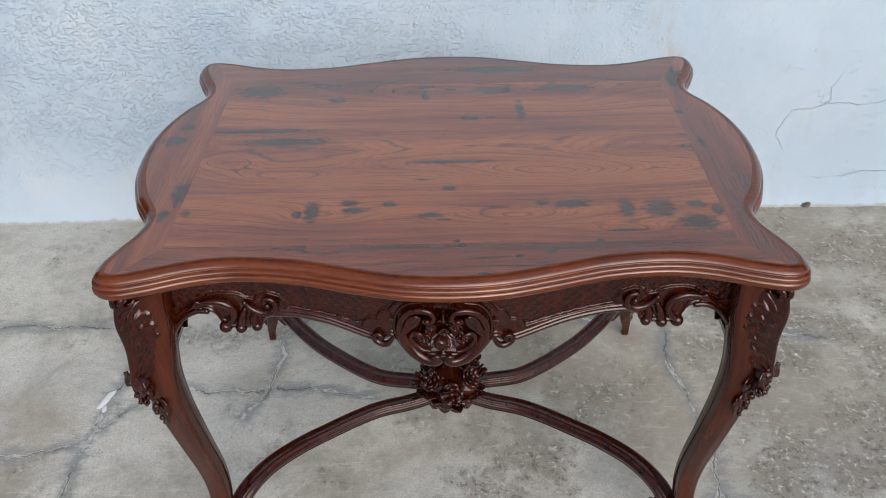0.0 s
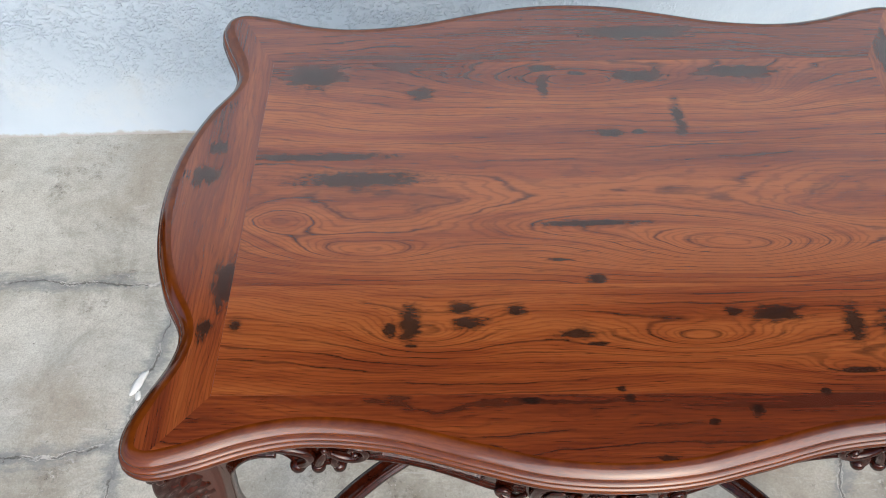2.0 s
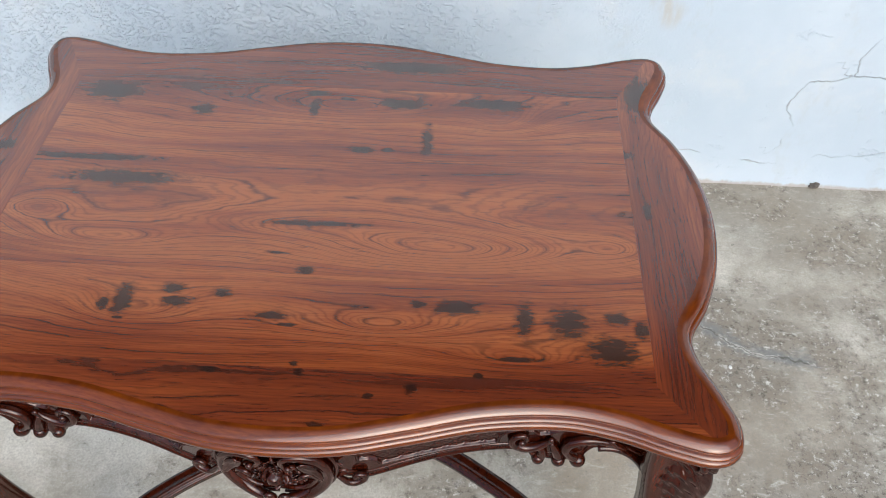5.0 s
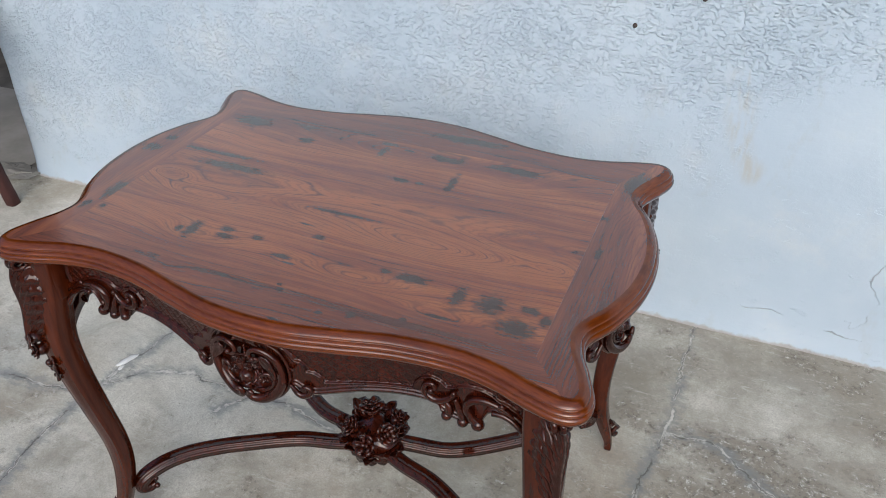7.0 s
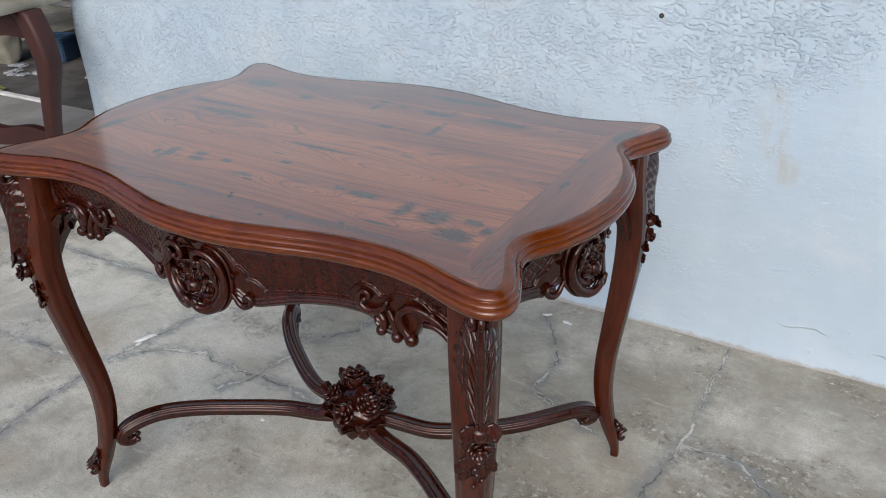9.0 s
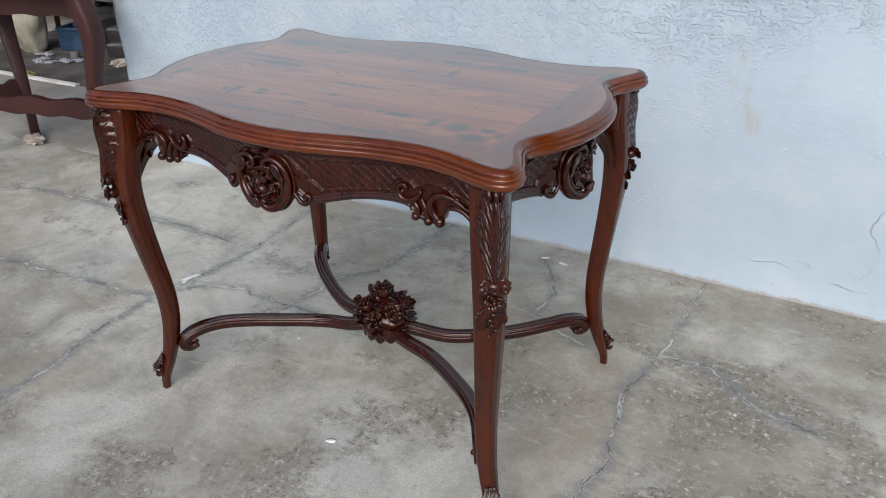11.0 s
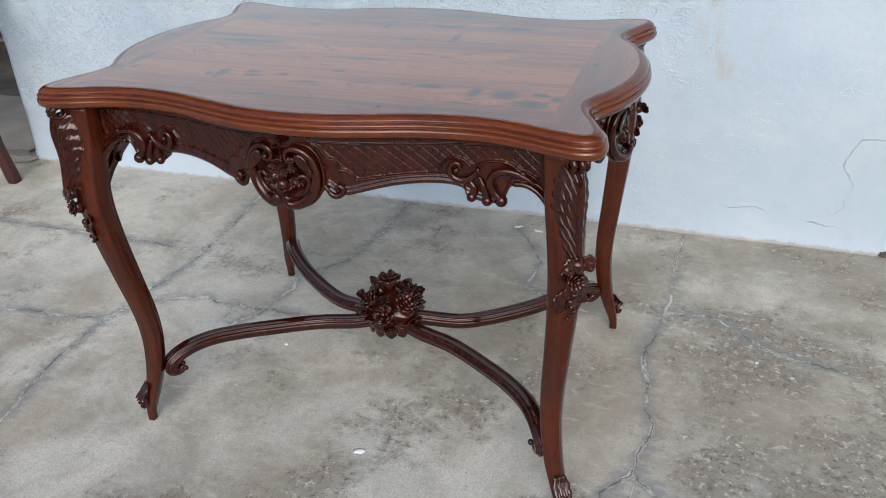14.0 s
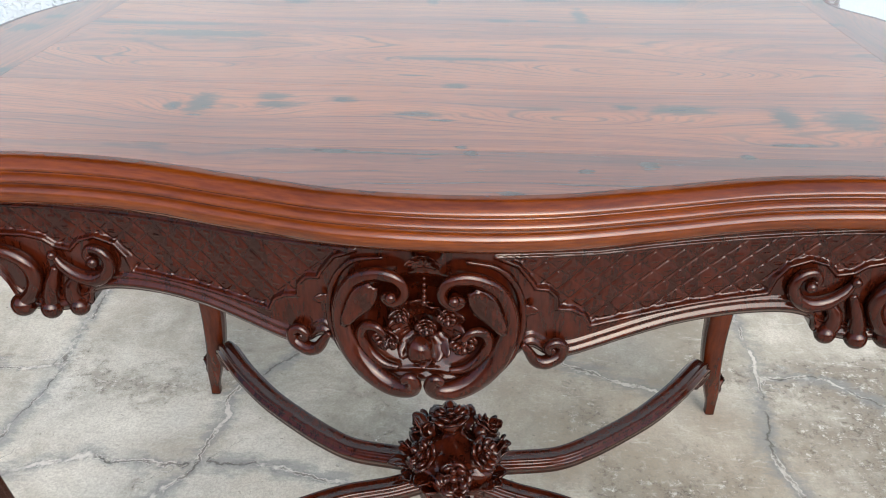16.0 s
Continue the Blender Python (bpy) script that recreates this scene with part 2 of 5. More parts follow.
def floor_material():
    k = Nodes("worn_concrete")
    co = k.coord()
    big = k.noise(co, 1.3, 4.0, 0.6, 0.4)
    mid = k.noise(co, 5.5, 6.0, 0.68, 0.5)
    fine = k.noise(co, 42.0, 5.0, 0.72)
    grit = k.noise(co, 210.0, 4.0, 0.75)
    col = k.ramp(k.math("ADD", k.math("MULTIPLY", big, 0.45), k.math("MULTIPLY", mid, 0.55)),
                 [(0.36, (0.24, 0.220, 0.170)), (0.45, (0.38, 0.360, 0.300)), (0.53, (0.54, 0.522, 0.450)), (0.64, (0.70, 0.685, 0.605))])
    col = k.mix(k.math("MULTIPLY", k.step(k.noise(co, 2.1, 3.0, 0.5), 0.50, 0.70), 0.38), col, (0.44, 0.475, 0.46))
    col = k.mix(k.math("MULTIPLY", k.step(k.noise(k.vec("ADD", co, (5, 3, 0)), 1.7, 5.0, 0.65), 0.47, 0.66), 0.70), col, (0.34, 0.285, 0.21))
    # brown dirt trodden into the concrete along the wall and in patches
    soil = k.math("MULTIPLY", k.attr("soil"), k.step(k.noise(k.vec("ADD", co, (9, 4, 0)), 3.2, 7.0, 0.68), 0.34, 0.62))
    col = k.mix(k.math("MULTIPLY", soil, 0.62), col, (0.235, 0.205, 0.160))
    # scoured places where the sand shows
    zone = k.math("ADD", k.noise(k.vec("ADD", co, (2.2, 7.1, 0)), 4.2, 10.0, 0.72), k.math("MULTIPLY", k.attr("worn"), 0.075))
    wornzone = k.step(zone, 0.53, 0.66)
    col = k.mix(k.math("MULTIPLY", wornzone, 0.66), col, (0.21, 0.180, 0.138))
    sand = k.noise(k.vec("ADD", co, (1, 2, 3)), 62.0, 8.0, 0.80)
    col = k.mix(k.math("MULTIPLY", k.step(sand, 0.50, 0.60), k.math("ADD", k.math("MULTIPLY", wornzone, 0.80), 0.16)), col, (0.11, 0.096, 0.076))
    pale = k.noise(k.vec("ADD", co, (6, 1, 2)), 54.0, 8.0, 0.80)
    col = k.mix(k.math("MULTIPLY", k.step(pale, 0.53, 0.63), k.math("ADD", k.math("MULTIPLY", wornzone, 0.75), 0.18)), col, (0.70, 0.685, 0.63))
    dots = k.step(k.noise(k.vec("ADD", co, (4, 8, 3)), 75.0, 5.0, 0.7), 0.62, 0.70)
    col = k.mix(k.math("MULTIPLY", dots, 0.75), col, (0.13, 0.115, 0.095))
    col = k.mix(k.math("MULTIPLY", k.step(grit, 0.43, 0.58), 0.36), col, (0.26, 0.25, 0.22))
    scuff = k.noise(k.vec("MULTIPLY", co, (3.0, 11.0, 1.0)), 5.0, 8.0, 0.72, 0.8)
    col = k.mix(k.math("MULTIPLY", k.step(scuff, 0.56, 0.70), 0.40), col, (0.66, 0.65, 0.60))
    # cracks: a damp dark band, crumbled pale mortar and a thin gap
    wander = k.math("ADD", k.math("MULTIPLY", k.math("SUBTRACT", k.noise(co, 11.0, 4.0, 0.6), 0.5), 0.055), k.math("MULTIPLY", k.math("SUBTRACT", k.noise(co, 55.0, 5.0, 0.75), 0.5), 0.020))
    close = k.step(k.attr("crack"), 0.06, 0.04)
    ragged = k.math("ABSOLUTE", k.math("ADD", k.attr("side"), wander))
    feather = k.math("ADD", k.attr("crack"), k.math("MULTIPLY", k.math("SUBTRACT", k.noise(k.vec("MULTIPLY", co, (1.0, 2.4, 1.0)), 20.0, 7.0, 0.72), 0.5), 0.13))
    damp = k.math("MULTIPLY", k.step(feather, 0.034, 0.002), k.step(k.noise(co, 4.5, 5.0, 0.6), 0.36, 0.54))
    col = k.mix(k.math("MULTIPLY", damp, 0.66), col, (0.20, 0.215, 0.215))
    band = k.math("MULTIPLY", k.math("MULTIPLY", k.step(ragged, 0.012, 0.004), close), k.step(k.noise(co, 75.0, 6.0, 0.75), 0.42, 0.58))
    col = k.mix(k.math("MULTIPLY", band, 0.75), col, (0.19, 0.20, 0.195))
    lip = k.math("MULTIPLY", k.math("MULTIPLY", k.step(ragged, 0.0050, 0.0025), close), k.step(k.noise(co, 10.0, 4.0, 0.7), 0.46, 0.56))
    gap = k.math("MULTIPLY", k.math("MULTIPLY", k.step(ragged, 0.0030, 0.0008), close), k.step(k.noise(k.vec("ADD", co, (3, 1, 0)), 9.0, 4.0, 0.6), 0.42, 0.52))
    col = k.mix(k.math("MULTIPLY", lip, 0.65), col, (0.68, 0.655, 0.60))
    col = k.mix(k.math("MULTIPLY", gap, 0.80), col, (0.11, 0.105, 0.09))
    h = k.math("ADD", k.math("MULTIPLY", fine, 0.5), k.math("MULTIPLY", grit, 0.35))
    h = k.math("ADD", h, k.math("MULTIPLY", k.math("MULTIPLY", sand, wornzone), 0.35))
    h = k.math("SUBTRACT", h, k.math("MULTIPLY", gap, 1.2))
    k.bump(h, 0.55, 0.005)
    return k.done(col, k.math("ADD", k.math("MULTIPLY", mid, 0.35), 0.45), spec=0.35)


def wall_material():
    k = Nodes("white_rendered_plaster")
    co = k.coord()
    soft = k.noise(co, 2.2, 4.0, 0.6)
    lump = k.noise(k.vec("MULTIPLY", co, (1, 1, 1.5)), 16.0, 6.0, 0.62)
    stipple = k.step(k.noise(k.vec("MULTIPLY", co, (1, 1, 1.5)), 100.0, 2.0, 0.5), 0.46, 0.66)
    fleck = k.math("MULTIPLY", stipple, k.step(k.noise(co, 20.0, 3.0, 0.6), 0.30, 0.55))
    rough_zone = k.step(k.math("ADD", k.attr("rough"), k.math("MULTIPLY", k.math("SUBTRACT", k.noise(co, 3.1, 6.0, 0.68), 0.5), 1.7)), 0.35, 0.80)
    scar = k.math("MULTIPLY", k.step(k.noise(k.vec("MULTIPLY", co, (1.0, 1.0, 2.2)), 17.0, 5.0, 0.62, 0.6), 0.60, 0.66), k.step(k.noise(k.vec("ADD", co, (7, 0, 2)), 3.6, 4.0), 0.42, 0.56))
    col = k.mix(k.step(soft, 0.35, 0.7), (0.425, 0.515, 0.595), (0.485, 0.570, 0.640))
    col = k.mix(k.math("MULTIPLY", k.step(k.noise(co, 4.3, 6.0, 0.7), 0.53, 0.70), 0.40), col, (0.54, 0.585, 0.60))
    col = k.mix(k.math("MULTIPLY", k.step(k.noise(k.vec("MULTIPLY", co, (1.6, 1, 0.8)), 5.7, 7.0, 0.72), 0.57, 0.68), 0.22), col, (0.40, 0.43, 0.43))
    wander = k.math("ADD", k.math("MULTIPLY", k.math("SUBTRACT", k.noise(co, 12.0, 3.0), 0.5), 0.04), k.math("MULTIPLY", k.math("SUBTRACT", k.noise(co, 60.0, 4.0, 0.7), 0.5), 0.012))
    ragged = k.math("ABSOLUTE", k.math("ADD", k.attr("side"), wander))
    gap = k.math("MULTIPLY", k.math("MULTIPLY", k.step(ragged, 0.0018, 0.0004), k.step(k.attr("crack"), 0.05, 0.03)), k.step(k.noise(co, 9.0, 2.0), 0.36, 0.54))
    col = k.mix(k.math("MULTIPLY", gap, 0.45), col, (0.33, 0.32, 0.30))
    stain = k.math("MULTIPLY", k.step(k.attr("streak"), 0.05, 0.0), k.step(k.noise(k.vec("MULTIPLY", co, (1, 1, 0.25)), 40.0, 3.0), 0.42, 0.68))
    col = k.mix(k.math("MULTIPLY", stain, 0.70), col, (0.42, 0.41, 0.37))
    dirt = k.math("MULTIPLY", k.step(k.math("ADD", k.attr("height"), k.math("MULTIPLY", k.math("SUBTRACT", k.noise(co, 24.0, 4.0, 0.7), 0.5), 0.03)), 0.013, 0.003), 0.7)
    col = k.mix(dirt, col, (0.34, 0.29, 0.24))
    h = k.math("ADD", k.math("MULTIPLY", k.math("MULTIPLY", fleck, rough_zone), 0.72), k.math("MULTIPLY", lump, 0.75))
    h = k.math("SUBTRACT", h, k.math("MULTIPLY", scar, 0.22))
    h = k.math("SUBTRACT", h, k.math("MULTIPLY", gap, 0.8))
    k.bump(h, 0.85, 0.006)
    return k.done(col, 0.75, spec=0.25)


def plain(name, a, b, scale=8.0, rough=0.6, spec=0.4, bump=0.15, metal=0.0):
    k = Nodes(name)
    co = k.coord()
    n = k.noise(co, scale, 5.0, 0.65)
    col = k.mix(k.step(n, 0.35, 0.68), a, b)
    k.bump(k.noise(co, scale * 8, 3.0), bump, 0.002)
    return k.done(col, k.math("ADD", k.math("MULTIPLY", n, 0.15), rough - 0.07), metal, spec)


FLOOR = floor_material()
WALL = wall_material()
DARKWOOD = plain("unpolished_dark_wood", (0.030, 0.009, 0.008), (0.050, 0.015, 0.012), 6.0, 0.5)
CURB = plain("white_painted_strip", (0.55, 0.54, 0.50), (0.70, 0.69, 0.66), 14.0, 0.7)
DIRT = plain("oily_dark_dirt", (0.060, 0.056, 0.050), (0.130, 0.122, 0.110), 4.0, 0.8, 0.2, 0.5)
YARD = plain("dusty_grey_concrete", (0.21, 0.20, 0.18), (0.30, 0.285, 0.26), 3.0, 0.8, 0.2, 0.4)
SACK = plain("cream_woven_plastic", (0.24, 0.22, 0.17), (0.36, 0.335, 0.27), 9.0, 0.5, 0.4, 0.4)
BLUE = plain("faded_blue_plastic", (0.010, 0.026, 0.055), (0.035, 0.065, 0.115), 7.0, 0.35)
FILM = plain("crumpled_clear_film", (0.22, 0.23, 0.25), (0.42, 0.43, 0.44), 20.0, 0.2, 0.6, 0.5)
PAPER = plain("torn_brown_paper", (0.36, 0.30, 0.25), (0.52, 0.46, 0.40), 18.0, 0.8, 0.2, 0.3)
DARK = plain("plain_dark_board", (0.02, 0.019, 0.018), (0.05, 0.046, 0.042), 5.0, 0.8, 0.2)
GREYSTEEL = plain("dusty_grey_panel", (0.10, 0.10, 0.10), (0.17, 0.165, 0.16), 4.0, 0.6)
CHIP = plain("white_paint_drip", (0.70, 0.70, 0.66), (0.80, 0.80, 0.77), 30.0, 0.6)
PEBBLE = plain("dark_pebble_stone", (0.06, 0.055, 0.05), (0.16, 0.14, 0.12), 60.0, 0.9)
LEAF_LITTER = plain("dry_leaf_yellow_green", (0.16, 0.13, 0.04), (0.30, 0.27, 0.09), 30.0, 0.7)
NAIL = plain("rusted_iron", (0.03, 0.025, 0.022), (0.07, 0.05, 0.04), 80.0, 0.7, 0.4, 0.2)


# ---------------------------------------------------------------- mesh helpers
def mesh_object(name, V, F, mat, parent=None, label="", smooth=True):
    me = bpy.data.meshes.new(name)
    me.from_pydata([tuple(v) for v in np.asarray(V, float)], [], [tuple(int(i) for i in f) for f in F])
    if smooth:
        me.polygons.foreach_set("use_smooth", [True] * len(me.polygons))
    me.materials.append(mat)
    me.update()
    ob = new(name, me)
    if parent is not None:
        ob.parent = parent
    if label:
        ob["label"] = label
    return ob


def part(name, bm, material, parent, label="", smooth=False):
    me = bpy.data.meshes.new(name)
    bm.to_mesh(me)
    bm.free()
    if smooth:
        me.polygons.foreach_set("use_smooth", [True] * len(me.polygons))
    me.materials.append(material)
    ob = new(name, me)
    ob.parent = parent
    if label:
        ob["label"] = label
    return ob


def join(pieces):
    V, F, n = [], [], 0
    for v, f in pieces:
        v = np.asarray(v, float).reshape(-1, 3)
        V.append(v)
        F.extend([tuple(i + n for i in q) for q in f])
        n += len(v)
    return np.concatenate(V), F


def spline(points, n):
    """A smooth curve through control points, n samples."""
    P = np.asarray(points, float)
    P = np.vstack([2 * P[0] - P[1], P, 2 * P[-1] - P[-2]])
    m = len(P) - 3
    out = []
    for u in np.linspace(0, m - 1e-9, n):
        i = int(u)
        t = u - i
        a, b, c, d = P[i:i + 4]
        out.append(0.5 * (2 * b + (c - a) * t + (2 * a - 5 * b + 4 * c - d) * t * t + (3 * b - a - 3 * c + d) * t ** 3))
    return np.array(out)


def grid_faces(n, m, wrap=False):
    w = m if wrap else m - 1
    return [(i * m + j, i * m + (j + 1) % m, (i + 1) * m + (j + 1) % m, (i + 1) * m + j) for i in range(n - 1) for j in range(w)]


def tube(path, radius, m=9, flat=1.0, up=(0, 0, 1)):
    """A round bar along a path with a radius at every point."""
    P = np.asarray(path, float)
    n = len(P)
    R = np.broadcast_to(np.asarray(radius, float), (n,)) if np.ndim(radius) == 0 else np.interp(np.linspace(0, 1, n), np.linspace(0, 1, len(radius)), radius)
    T = np.gradient(P, axis=0)
    T /= np.linalg.norm(T, axis=1)[:, None] + 1e-12
    U = np.asarray(up, float)
    A = np.cross(T, U)
    bad = np.linalg.norm(A, axis=1) < 1e-3
    A[bad] = np.cross(T[bad], (1.0, 0.3, 0.1))
    A /= np.linalg.norm(A, axis=1)[:, None]
    B = np.cross(A, T)
    th = np.linspace(0, 2 * np.pi, m, endpoint=False)
    V = P[:, None] + R[:, None, None] * (np.cos(th)[None, :, None] * A[:, None] + flat * np.sin(th)[None, :, None] * B[:, None])
    F = grid_faces(n, m, True) + [tuple(range(m))[::-1], tuple((n - 1) * m + i for i in range(m))]
    return V.reshape(-1, 3), F


def sweep(path, section, A, B, scale):
    """A section (k x 2) carried along a path with its own side directions."""
    P = np.asarray(path, float)
    n, m = len(P), len(section)
    S = np.asarray(section, float)
    V = P[:, None] + scale[:, None, None] * (S[None, :, 0, None] * A[:, None] + S[None, :, 1, None] * B[:, None])
    F = grid_faces(n, m, True) + [tuple(range(m))[::-1], tuple((n - 1) * m + i for i in range(m))]
    return V.reshape(-1, 3), F


def thick_sheet(P, t):
    """A curved sheet of points (n x m x 3) with a thickness."""
    P = np.asarray(P, float)
    n, m, _ = P.shape
    N = np.cross(np.gradient(P, axis=0), np.gradient(P, axis=1))
    N /= np.linalg.norm(N, axis=2)[:, :, None] + 1e-12
    V = np.concatenate([P.reshape(-1, 3), (P - t * N).reshape(-1, 3)])
    k = n * m
    F = grid_faces(n, m)
    F += [tuple(i + k for i in f[::-1]) for f in grid_faces(n, m)]
    rim = [j for j in range(m)] + [i * m + m - 1 for i in range(1, n)] + [(n - 1) * m + j for j in range(m - 2, -1, -1)] + [i * m for i in range(n - 2, 0, -1)]
    F += [(rim[(i + 1) % len(rim)], rim[i], rim[i] + k, rim[(i + 1) % len(rim)] + k) for i in range(len(rim))]
    return V, F


def ball(c, r, n=8, m=12, squash=(1, 1, 1)):
    th = np.linspace(0, np.pi, n)
    ph = np.linspace(0, 2 * np.pi, m, endpoint=False)
    V = np.array([[np.sin(a) * np.cos(b), np.sin(a) * np.sin(b), np.cos(a)] for a in th for b in ph]) * r * np.array(squash) + np.array(c)
    return V, grid_faces(n, m, True)


def basis(normal):
    z = np.asarray(normal, float)
    z = z / np.linalg.norm(z)
    a = np.array((0.0, 0.0, 1.0)) if abs(z[2]) < 0.9 else np.array((1.0, 0, 0))
    x = np.cross(a, z)
    x /= np.linalg.norm(x)
    return x, np.cross(z, x), z


def rose(center, normal, r, rng):
    """A carved rose: rings of overlapping cupped petals round a bud."""
    X, Y, Z = basis(normal)
    c = np.asarray(center, float)
    out = []
    for ring, (count, rad, lift, size) in enumerate(((6, 0.78, 0.00, 0.62), (5, 0.52, 0.20, 0.52), (4, 0.28, 0.38, 0.40))):
        for i in range(count):
            a0 = 2 * np.pi * (i + 0.5 * ring + 0.15 * rng.random()) / count
            P = np.zeros((5, 5, 3))
            for iu, u in enumerate(np.linspace(-1, 1, 5)):
                for iv, v in enumerate(np.linspace(0, 1, 5)):
                    w = size * (0.35 + 0.75 * np.sin(np.pi * (0.15 + 0.70 * v)))
                    a = a0 + u * w * 1.05
                    rr = r * (rad * 0.35 + size * v * 1.05 - 0.10 * u * u)
                    h = r * (lift + 0.42 * np.sin(v * 2.2) - 0.18 * u * u + 0.12 * (v > 0.9))
                    P[iu, iv] = c + rr * (np.cos(a) * X + np.sin(a) * Y) + h * Z
            out.append(thick_sheet(P, r * 0.10))
    out.append(ball(c + Z * r * 0.55, r * 0.26, 6, 8))
    out.append(ball(c, r * 0.62, 6, 9))
    return join(out)


def leaf(base, way, normal, length, width, curl, rng, lobes=3):
    """A carved leaf with a mid vein, side veins and a lobed edge."""
    d = np.asarray(way, float)
    d /= np.linalg.norm(d)
    n = np.asarray(normal, float)
    n = n - d * np.dot(n, d)
    n /= np.linalg.norm(n)
    s = np.cross(d, n)
    P = np.zeros((11, 9, 3))
    for i, v in enumerate(np.linspace(0, 1, 11)):
        w = width * (np.sin(np.pi * min(1, 0.10 + 0.86 * v)) ** 0.8) * (1 + 0.16 * np.sin(lobes * 2 * np.pi * v))
        a = max(curl * v, 1e-6)
        f = length * v * np.sin(a) / a
        up = length * v * (1 - np.cos(a)) / a
        for j, u in enumerate(np.linspace(-1, 1, 9)):
            h = width * (0.25 * (1 - u * u) - 0.12 * np.exp(-(u / 0.16) ** 2) + 0.07 * np.cos(9 * (v * 1.4 - abs(u) * 0.7)))
            P[i, j] = np.asarray(base, float) + d * f + n * (up + h) + s * u * w
    return thick_sheet(P, width * 0.16)


def rounded_box(w, d, h, bevel, seg=2):
    bm = bmesh.new()
    bmesh.ops.create_cube(bm, size=1.0)
    bmesh.ops.scale(bm, vec=(w, d, h), verts=bm.verts)
    bmesh.ops.bevel(bm, geom=list(bm.edges), offset=bevel, segments=seg, affect="EDGES", profile=0.6)
    return bm


def lumpy(center, size, seed, n=10, m=16, rough=0.25, freq=2.0):
    V, F = ball((0, 0, 0), 1.0, n, m)
    W = [np.array(v) * (1 + rough * noise.noise(Vector(v) * freq + Vector((seed, 0, 0)))) * np.array(size) + np.array(center) for v in V]
    return np.array(W), F


def line_distance(X, Y, lines):
    """Distance of every (X, Y) to the nearest of some broken lines, and the same with a sign for the side."""
    D, S = np.full(X.shape, 9.0), np.full(X.shape, 9.0)
    for ln in lines:
        for (ax, ay), (bx, by) in zip(ln[:-1], ln[1:]):
            dx, dy = bx - ax, by - ay
            t = np.clip(((X - ax) * dx + (Y - ay) * dy) / (dx * dx + dy * dy), 0, 1)
            d = np.hypot(X - ax - t * dx, Y - ay - t * dy)
            sign = np.where(dx * (Y - ay) - dy * (X - ax) < 0, -1.0, 1.0)
            S = np.where(d < D, d * sign, S)
            D = np.minimum(D, d)
    return D, S


def float_attribute(ob, name, values):
    at = ob.data.attributes.new(name, "FLOAT", "POINT")
    at.data.foreach_set("value", np.asarray(values, np.float32).ravel())


# ---------------------------------------------------------------- ground and wall
def uneven_steps(lo, hi, step, far):
    core = np.arange(lo, hi + step / 2, step)
    g = np.array([0.05, 0.15, 0.4, 1.0, 2.5, 6, 15, 40, 120, 350])
    g = g[g < far]
    return np.concatenate([lo - g[::-1], core, hi + g])


FLOOR_CRACKS = [
    [(-0.78, -0.9), (-0.784, -0.555), (-0.785, -0.371), (-0.829, -0.165), (-0.829, -0.015), (-0.81, 0.15), (-0.78, 0.3), (-0.80, 0.6), (-0.82, 0.914)],
    [(-0.824, 0.014), (-0.908, 0.0), (-1.004, -0.013), (-1.5, -0.06)],
    [(-0.80, 0.06), (-0.757, 0.127), (-0.635, 0.178), (-0.578, 0.168), (-0.429, 0.174), (-0.319, 0.172), (-0.181, 0.151)],
    [(-0.481, 0.089), (-0.429, 0.174), (-0.419, 0.274), (-0.428, 0.346), (-0.327, 0.473), (-0.306, 0.63), (-0.29, 0.9)],
    [(-0.79, 0.40), (-1.006, 0.40), (-1.187, 0.404), (-1.825, 0.381), (-2.094, 0.312)],
    [(0.60, 0.9), (0.586, 0.751), (0.58, 0.451), (0.546, 0.248), (0.566, 0.155), (0.59, -0.01), (0.571, -0.133), (0.697, -0.23), (0.72, -0.6)],
    [(0.47, -0.27), (0.50, -0.36), (0.52, -0.48)],
    [(0.571, -0.133), (0.52, -0.20), (0.54, -0.33)],
    [(0.582, 0.451), (0.704, 0.455), (0.829, 0.352), (0.98, 0.32)],
    [(0.10, 0.80), (0.129, 0.749), (0.216, 0.613), (0.21, 0.47), (0.375, 0.40)]]
xs = uneven_steps(-2.3, 2.0, 0.011, 400)
ys = uneven_steps(-1.3, 1.0, 0.011, 400)
GX, GY = np.meshgrid(xs, ys)
GZ = np.zeros_like(GX)
ground = mesh_object("ground", np.c_[GX.ravel(), GY.ravel(), GZ.ravel()], grid_faces(len(ys), len(xs)), FLOOR)
tagged(ground, "worn grey concrete yard floor with ragged cracks", "ground", kind="structure")
near, side = line_distance(GX, GY, FLOOR_CRACKS)
float_attribute(ground, "crack", near)
float_attribute(ground, "side", side)
WORN = [(1.10, -0.15, 0.50), (0.90, -0.55, 0.45), (0.17, -0.42, 0.22), (0.05, 0.02, 0.20), (1.3, 0.6, 0.4), (-0.2, -0.45, 0.2), (0.75, 0.30, 0.30), (0.30, -0.75, 0.35), (1.0, -0.9, 0.4)]
float_attribute(ground, "worn", sum(np.exp(-((GX - x) ** 2 + (GY - y) ** 2) / r ** 2) for x, y, r in WORN))

SOIL = [(0.55, 0.72, 0.42, 0.9), (1.05, 0.60, 0.50, 1.0), (1.6, 0.50, 0.50, 1.0), (1.05, 0.0, 0.40, 0.7), (0.20, -0.60, 0.12, 1.0), (-0.25, -0.42, 0.16, 0.9), (0.0, 0.75, 0.35, 0.6)]
float_attribute(ground, "soil", np.clip(sum(a * np.exp(-((GX - x) ** 2 + (GY - y) ** 2) / r ** 2) for x, y, r, a in SOIL), 0, 1))

